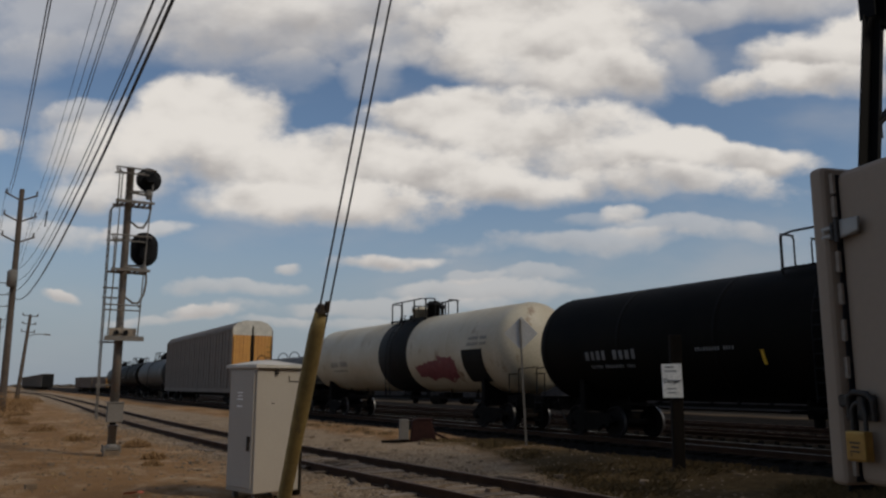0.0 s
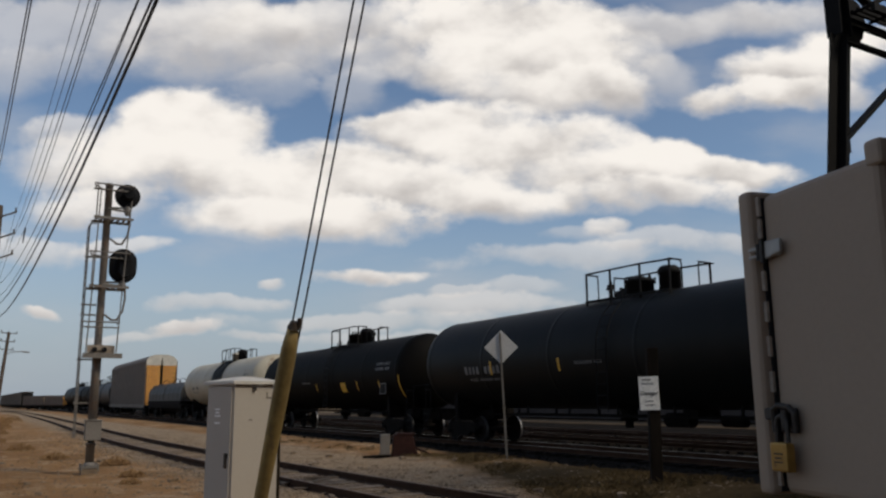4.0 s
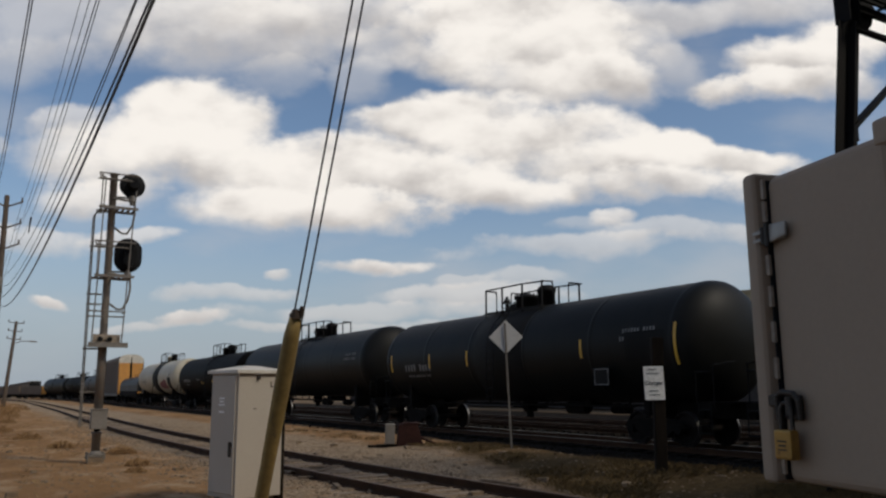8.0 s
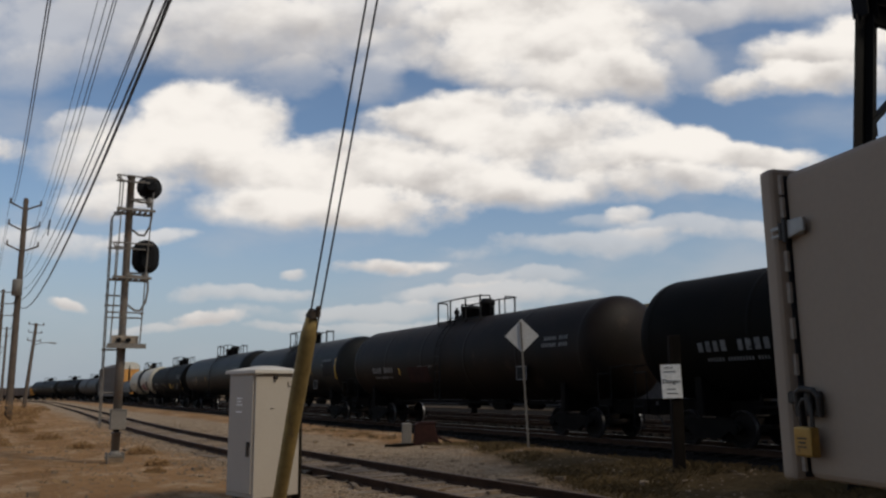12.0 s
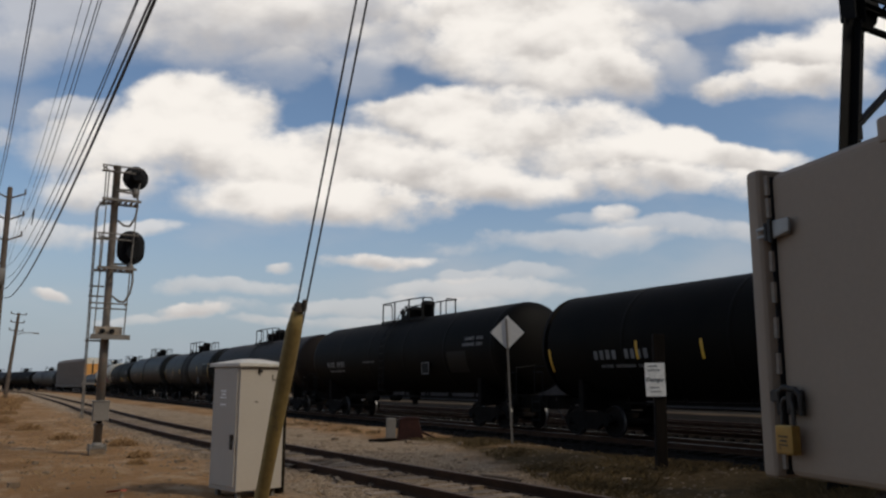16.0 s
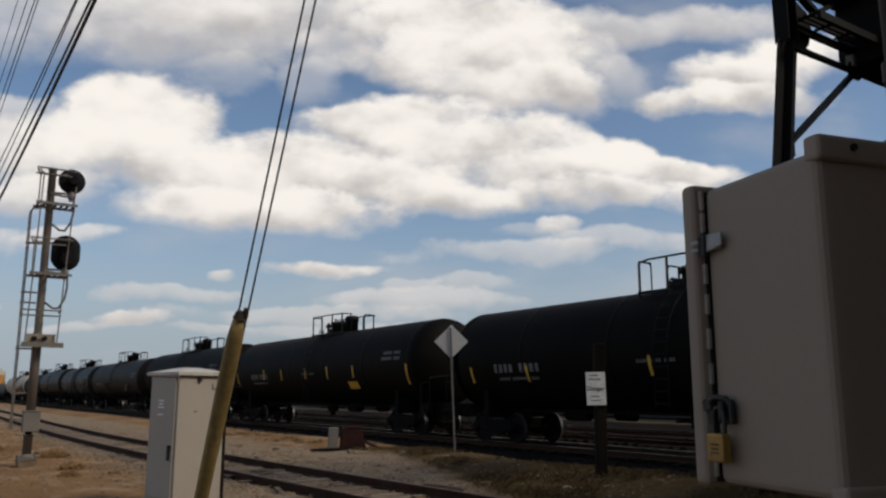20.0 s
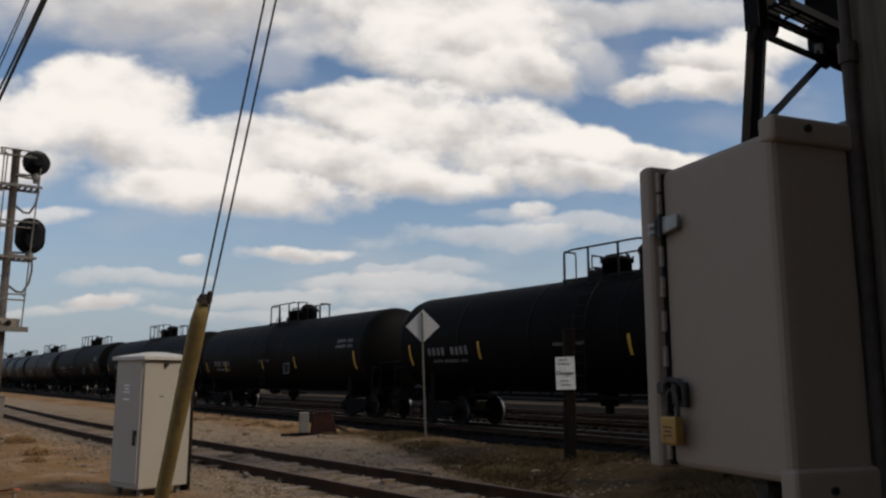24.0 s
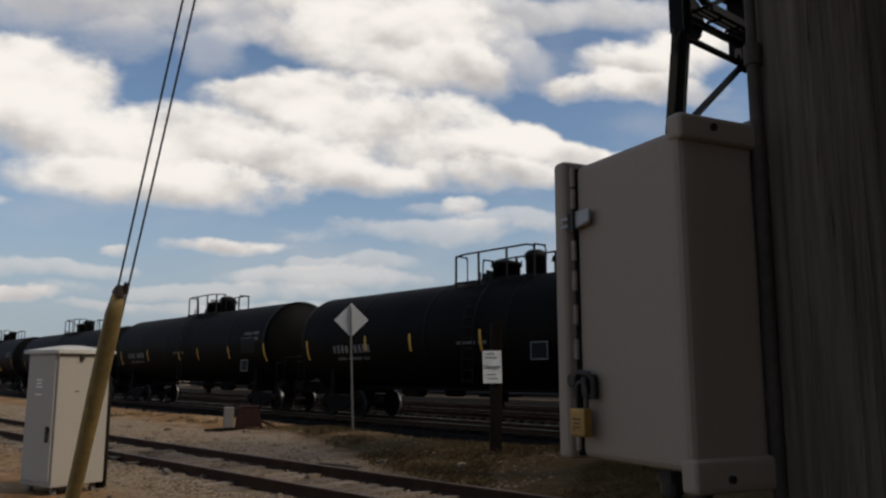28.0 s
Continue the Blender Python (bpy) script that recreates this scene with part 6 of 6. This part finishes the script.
def switch_gear():
    ob = thing("derail_gear", pose(10.42, 20.6, -0.07, 0, 0, -24) @ Matrix.Scale(1.22, 4), "rusty red track machine with a pale box", "track equipment")
    bm = bmesh.new()
    for v in box(bm, (0.27, 0, 0.34), (0.62, 0.44, 0.52)):
        if v.co.z > 0.5:
            v.co.x = 0.0 if v.co.x < 0.2 else 0.44
    bevel(bm, 0.03, 2)
    part("housing", bm, RUST, ob, "dark red rusty housing with sloping sides")
    part("lid", boxes(((0.28, 0, 0.615), (0.40, 0.46, 0.03))), RUST, ob)
    bm = bmesh.new()
    box(bm, (-0.19, -0.05, 0.38), (0.22, 0.26, 0.46))
    bevel(bm, 0.015, 1)
    part("case", bm, GALV, ob, "pale grey case")
    part("base_timber", boxes(((0.05, 0, 0.06), (1.1, 0.30, 0.16)), ((-0.45, 0.1, 0.07), (0.5, 0.14, 0.10))), POST_WOOD, ob)
    bm = bmesh.new()
    rod(bm, (0.5, 0, 0.3), (0.9, 0.15, 0.12), 0.03, n=8)
    part("rod", bm, RUST, ob)


switch_gear()


# ---------------------------------------------------------------- steel tower
def tower():
    """A flat bent of two leaning legs that carries a walkway and a case."""
    ob = thing("steel_tower", pose(0, 0, 0), "black steel tower with braced legs and a grating platform", "signal tower")
    yc, knee, wide = 6.92, 7.25, 4.0

    def leg(side, z):
        out = max(knee - z, 0) * 0.18
        return Vector((11.50 - out if side == 0 else 11.50 + wide + out, yc, z))

    def plate(p, pts, thick=0.03):
        bm = bmesh.new()
        front = [bm.verts.new((p.x + x, yc - thick / 2, p.z + z)) for x, z in pts]
        back = [bm.verts.new((p.x + x, yc + thick / 2, p.z + z)) for x, z in pts]
        bm.faces.new(front)
        bm.faces.new(list(reversed(back)))
        for k in range(len(pts)):
            bm.faces.new((front[k], back[k], back[(k + 1) % len(pts)], front[(k + 1) % len(pts)]))
        bmesh.ops.recalc_face_normals(bm, faces=bm.faces)
        return bm

    for side in (0, 1):
        for name, a, b in (("leg", -0.1, knee), ("upper_leg", knee, 11.5)):
            bm = bmesh.new()
            p, q = leg(side, a), leg(side, b)
            bar(bm, p, q, 0.26, 0.02)
            web = part(name, bm, TOWER, ob, "black riveted leg")
            for d in (-0.13, 0.13):
                bm = bmesh.new()
                bar(bm, p + Vector((d, 0, 0)), q + Vector((d, 0, 0)), 0.02, 0.26)
                part("flange", bm, TOWER, web)
        s = 1 if side == 0 else -1
        part("knee_plate", plate(leg(side, knee), [(s * x, z) for x, z in ((-0.12, -0.25), (0.20, -0.12), (0.42, -0.06), (0.60, 0.12), (0.72, 0.42), (0.62, 0.70), (0.25, 0.85), (-0.12, 1.05))]), TOWER, ob, "black gusset plate at the knee")
    for z0, z1 in ((0.3, 1.75), (1.75, 3.55), (3.55, 5.38), (5.38, 7.22)):
        mid = (leg(0, z1) + leg(1, z1)) / 2
        for side in (0, 1):
            if (z0 > 5 and side == 0) or z0 < 1:
                bm = bmesh.new()
                bar(bm, leg(side, z0), mid, 0.13, 0.07)
                part("brace", bm, TOWER, ob)
            bm = bmesh.new()
            s = 1 if side == 0 else -1
            box(bm, leg(side, z0 + 0.12) + Vector((s * 0.17, 0, 0)), (0.20, 0.03, 0.36))
            part("gusset", bm, TOWER, ob)
        if z0 > 5 or z0 < 1:
            bm = bmesh.new()
            bar(bm, leg(0, z1), leg(1, z1), 0.09, 0.07)
            part("strut", bm, TOWER, ob)
            part("gusset", plate(mid, ((-0.24, -0.04), (-0.10, -0.14), (0.10, -0.14), (0.24, -0.04), (0.16, 0.16), (-0.16, 0.16))), TOWER, ob)
    for y in (yc - 0.03, yc - 0.52):
        bm = bmesh.new()
        bar(bm, (11.6, y, 7.57), (13.6 - 0.12 * (yc - y), y, 7.57), 0.06, 0.13)
        part("walkway_beam", bm, TOWER, ob)
    deck = bmesh.new()
    for k in range(4):
        box(deck, (12.6, yc - 0.13 - 0.10 * k, 7.68), (1.85, 0.045, 0.05))
    for k in range(4):
        box(deck, (11.7 + 0.58 * k, yc - 0.27, 7.66), (0.04, 0.46, 0.04))
    part("platform", deck, TOWER, ob, "black grating platform", kind="stuff")
    for z0, z1 in ((8.03, 9.8), (9.8, 11.4)):
        for a, b in (((12.41, z0), (11.5, z0 + 0.42)), ((12.41, z0), (11.5 + wide, z1)), ((11.6, z1), (13.4, z0 + 0.5))):
            bm = bmesh.new()
            bar(bm, (a[0], yc, a[1]), (b[0], yc, b[1]), 0.13, 0.08)
            part("brace", bm, TOWER, ob)
    bm = bmesh.new()
    box(bm, (14.35, yc - 0.3, 8.35), (1.80, 1.1, 2.05))
    bevel(bm, 0.03, 1)
    part("equipment_case", bm, TOWER, ob, "black equipment case over the strut")
    bm = bmesh.new()
    box(bm, (13.42, yc, 7.40), (0.12, 0.14, 0.22))
    part("lug", bm, GALV, ob)
    bm = bmesh.new()
    box(bm, (12.9, yc, 8.75), (1.1, 0.5, 0.55))
    part("box", bm, TOWER, ob)
    bm = bmesh.new()
    box(bm, (13.5, yc, 11.55), (4.6, 1.2, 0.2))
    part("head", bm, TOWER, ob)


tower()


# ---------------------------------------------------------------- distance
def warehouse():
    ob = thing("warehouse", pose(46, 30, 0), "long low warehouse with tan upper cladding", "building")
    L = 150
    part("lower_wall", boxes(((2, 0, 3.1), (6, L, 6.2))), GREY_WALL, ob, "dark grey-brown lower wall")
    bm = bmesh.new()
    for k in range(150):
        box(bm, (-1.06 - (0.03 if k % 2 else 0), -L / 2 + (k + 0.5) * L / 150, 7.15), (0.12, L / 150 - 0.02, 1.9))
    part("upper_cladding", bm, TAN_WALL, ob, "sunlit tan ribbed cladding")
    part("roof", boxes(((2.2, 0, 8.15), (6.8, L + 0.6, 0.16))), TAN_WALL, ob)


warehouse()


def treeline():
    rnd = random.Random(4)
    base = bmesh.new()
    bmesh.ops.create_icosphere(base, subdivisions=1, radius=1.0)
    bv, bf = [v.co.copy() for v in base.verts], [tuple(v.index for v in f.verts) for f in base.faces]
    base.free()
    verts, faces = [], []
    for k in range(900):
        a, d, r, h = radians(rnd.uniform(-95, 20)), rnd.uniform(820, 940), rnd.uniform(1.2, 3.0), rnd.uniform(0.4, 0.8)
        start = len(verts)
        for v in bv:
            j = rnd.uniform(0.75, 1.25)
            verts.append((-d * math.sin(a) + v.x * j * r * 2.2, d * math.cos(a) + v.y * j * r * 2.2, r * 0.3 + v.z * j * r * h))
        faces += [tuple(start + i for i in f) for f in bf]
    data = bpy.data.meshes.new("treeline")
    data.from_pydata(verts, [], faces)
    data.materials.append(HILL)
    tagged(new("treeline", data), "low dark line of far bare woods", "trees", kind="stuff")


treeline()


def unseen_shade_wall():
    """A plain dark wall, unseen behind the viewer, added to shade the near box, pole and ground."""
    # The second, taller block is there to shade the ground at the right.
    data = mesh("wall_south", boxes(((6.0, -5.0, 6.7), (22.0, 0.4, 13.6)), ((24.5, -5.0, 8.4), (15.0, 0.4, 17.0))), mat("dark_shade_wall", (0.06, 0.045, 0.036), None, 0.9, gloss=0.1))
    tagged(new("wall_south", data), "plain dark unseen wall added to shade the near things", "wall", kind="structure")


unseen_shade_wall()


def shed():
    ob = thing("old_wall", pose(-3.62, 33.9, 0, 0, 0, 2), "peeling cream masonry wall with rusty stains", "wall")
    bm = boxes(((0, 0, 1.05), (6.0, 0.3, 2.6)))
    bmesh.ops.subdivide_edges(bm, edges=list(bm.edges), cuts=6, use_grid_fill=True)
    rnd = random.Random(8)
    for v in bm.verts:
        v.co += Vector((rnd.uniform(-0.03, 0.03), rnd.uniform(-0.02, 0.02), rnd.uniform(-0.05, 0.03)))
    part("masonry", bm, mat("peeling_wall", (0.46, 0.36, 0.24), (0.34, 0.24, 0.15), 0.9, grain=6, patch=1.6, bump=0.3, wear=(0.12, 0.065, 0.04), wear_at=0.57), ob)
    part("coping", boxes(((0, -0.02, 2.385), (6.15, 0.38, 0.07))), POST_WOOD, ob, "dark weathered coping")
    part("buttress", boxes(((3.12, 0.35, 1.1), (0.16, 0.9, 2.5))), bpy.data.materials["peeling_wall"], ob)


shed()


# ---------------------------------------------------------------- ground cover
def scatter():
    rnd = random.Random(11)

    def stones(name, count, where, lo, hi, label, material):
        base = bmesh.new()
        bmesh.ops.create_icosphere(base, subdivisions=1, radius=1.0)
        bv = [v.co.copy() for v in base.verts]
        bf = [tuple(v.index for v in f.verts) for f in base.faces]
        base.free()
        verts, faces = [], []
        for _ in range(count):
            x, y = where()
            s = rnd.uniform(lo, hi) * rnd.choice((1, 1, 1, 1.6))
            sx, sy, sz, a = rnd.uniform(0.7, 1.3), rnd.uniform(0.7, 1.3), rnd.uniform(0.45, 0.8), rnd.uniform(0, 6.28)
            z = ground_z(x, y) + s * sz * 0.25
            start = len(verts)
            for v in bv:
                k = rnd.uniform(0.8, 1.15)
                px, py = v.x * sx * k * s, v.y * sy * k * s
                verts.append((x + px * math.cos(a) - py * math.sin(a), y + px * math.sin(a) + py * math.cos(a), z + v.z * sz * k * s))
            faces += [tuple(start + i for i in f) for f in bf]
        data = bpy.data.meshes.new(name)
        data.from_pydata(verts, [], faces)
        data.materials.append(material)
        tagged(new(name, data), label, "gravel", kind="stuff")

    def bed():
        y = 8 + 40 * rnd.random() ** 1.5
        return near_track_x(y) + rnd.gauss(0, 1.15), y

    def loose():
        y = 9 + 30 * rnd.random() ** 1.4
        return rnd.uniform(-3, 13), y

    def yard():
        y = 8 + 45 * rnd.random()
        return rnd.choice((train_x(y), 22.4)) + rnd.gauss(0, 1.7), y

    stones("ballast", 12000, bed, 0.010, 0.032, "pale broken ballast stones round the siding", STONE)
    stones("gravel", 3600, loose, 0.008, 0.028, "scattered pale pebbles on the dirt", STONE)
    # The stone colour takes in the shade beneath the train.
    stones("yard_ballast", 5000, yard, 0.02, 0.05, "dark oily ballast with the train's shade in its colour", mat("shaded_oily_ballast", (0.014, 0.0118, 0.0098), (0.008, 0.0068, 0.0056), 0.9, grain=8, patch=2, bump=0.3, gloss=0.1))
    tufts = {False: ([], []), True: ([], [])}
    for _ in range(7600):
        if rnd.random() < 0.72:
            y = 5.5 + 27 * rnd.random() ** 1.3
            x = 7.9 + max(0.0, min(y - 9.0, 8.5)) * 0.28 + 3.4 * rnd.random()
            if x > 12.2 or y > 19 and rnd.random() < 0.8:
                continue
        else:
            y = 10 + 40 * rnd.random()
            x = rnd.uniform(-6, 4.6)
            if rnd.random() < 0.75:
                continue
        if noise.noise((x * 0.5, y * 0.5, 9.0)) < -0.02:
            continue
        z = ground_z(x, y)
        verts, faces = tufts[x < 4.6]
        for _ in range(6):
            a, lean, h, w = rnd.uniform(0, 6.28), rnd.uniform(0.02, 0.10), rnd.uniform(0.03, 0.11), rnd.uniform(0.003, 0.006)
            bx, by = x + rnd.gauss(0, 0.05), y + rnd.gauss(0, 0.05)
            c, s = math.cos(a), math.sin(a)
            k = len(verts)
            verts += [(bx - s * w, by + c * w, z - 0.02), (bx + s * w, by - c * w, z - 0.02), (bx + c * lean + s * w * 0.6, by + s * lean - c * w * 0.6, z + h * 0.7), (bx + c * lean * 1.8, by + s * lean * 1.8, z + h)]
            faces += [(k, k + 1, k + 2), (k, k + 2, k + 3)]
    for near_road, (verts, faces) in tufts.items():
        data = bpy.data.meshes.new("dry_grass")
        data.from_pydata(verts, [], faces)
        data.materials.append(PALE_STRAW if near_road else STRAW)
        tagged(new("dry_grass", data), "thin bleached straw on the bare dirt" if near_road else "sparse tufts of dead straw-coloured grass", "grass", kind="stuff")


scatter()


def litter():
    rnd = random.Random(5)
    bm = bmesh.new()
    rows = [[bm.verts.new((0.09 * i + rnd.uniform(-0.02, 0.02), 0.06 * j + rnd.uniform(-0.02, 0.02), 0.03 + 0.05 * rnd.random())) for i in range(4)] for j in range(3)]
    for p, q in zip(rows, rows[1:]):
        for i in range(3):
            bm.faces.new((p[i], p[i + 1], q[i + 1], q[i]))
    ob = new("scrap", mesh("scrap", bm, LITTER))
    ob.matrix_basis = pose(1.72, 12.4, ground_z(1.72, 12.4))
    tagged(ob, "crumpled orange-red scrap lying on the dirt", "litter")
    for n in range(46):
        if n < 16:
            y = rnd.uniform(9.5, 20)
            x = near_track_x(y) + rnd.uniform(-1.6, 1.6)
            size = (rnd.uniform(0.3, 0.9), rnd.uniform(0.08, 0.16), rnd.uniform(0.02, 0.05))
            name, label, category, material = "broken_plank", "splintered grey plank lying by the rails", "plank", TIE
        else:
            y = rnd.uniform(10, 26)
            x = rnd.uniform(0.5, 12)
            size = (rnd.uniform(0.08, 0.22), rnd.uniform(0.08, 0.18), rnd.uniform(0.05, 0.10))
            name, label, category, material = "rock", "pale broken rock on the dirt", "rock", STONE
        bm = bmesh.new()
        box(bm, (0, 0, 0), size)
        bmesh.ops.subdivide_edges(bm, edges=list(bm.edges), cuts=1)
        for v in bm.verts:
            v.co *= rnd.uniform(0.78, 1.1)
        ob = new(name, mesh(name, bm, material))
        ob.matrix_basis = pose(x, y, ground_z(x, y) + size[2] * 0.35 + (0.04 if n < 16 else 0), rnd.uniform(-6, 6), rnd.uniform(-6, 6), rnd.uniform(0, 180))
        tagged(ob, label, category)
    for x, y, s in ((-2.6, 40.0, 1.1), (-1.7, 36.5, 0.8), (-1.9, 47.0, 1.2), (-0.9, 58.0, 1.3), (0.9, 60.0, 1.1), (1.1, 66.0, 0.9), (-2.4, 60.0, 1.7), (-0.2, 72.0, 1.5), (-3.4, 52.0, 1.5), (1.9, 74.0, 0.8), (-1.4, 80.0, 1.8), (1.2, 48.0, 0.45), (3.3, 19.6, 0.22), (2.9, 17.3, 0.16), (3.5, 23.5, 0.3), (2.2, 26.0, 0.3), (1.6, 32.0, 0.35), (2.9, 85.0, 0.95), (0.1, 55.5, 1.6), (-1.2, 52.0, 1.3), (-0.35, 44.0, 0.9), (-0.75, 31.5, 0.75), (-0.2, 29.0, 0.5), (-1.3, 29.8, 0.6), (0.9, 38.0, 0.35)):
        bm = bmesh.new()
        for _ in range(420):
            a, r, h = rnd.uniform(0, 6.28), rnd.random() ** 0.5, rnd.random()
            p = Vector((r * math.cos(a) * 1.3, r * math.sin(a), h * (1 - r * r * 0.7) * 0.8)) * s
            q = Vector((rnd.gauss(0, 1), rnd.gauss(0, 1), rnd.gauss(0, 1))).normalized() * 0.09 * min(1, 0.25 + 0.75 * s)
            o = q.orthogonal().normalized() * 0.04 * min(1, 0.25 + 0.75 * s)
            bm.faces.new([bm.verts.new(p - q), bm.verts.new(p + o), bm.verts.new(p + q), bm.verts.new(p - o)])
        for _ in range(14):
            a = rnd.uniform(0, 6.28)
            rod(bm, (0, 0, -0.05), (math.cos(a) * s, math.sin(a) * s, rnd.uniform(0.3, 0.7) * s), 0.012, 0.004, 5)
        ob = new("bush", mesh("bush", bm, LEAF))
        ob.matrix_basis = pose(x, y, ground_z(x, y))
        tagged(ob, "low dry brown bush", "bush", "dry bushes")


litter()

motions()
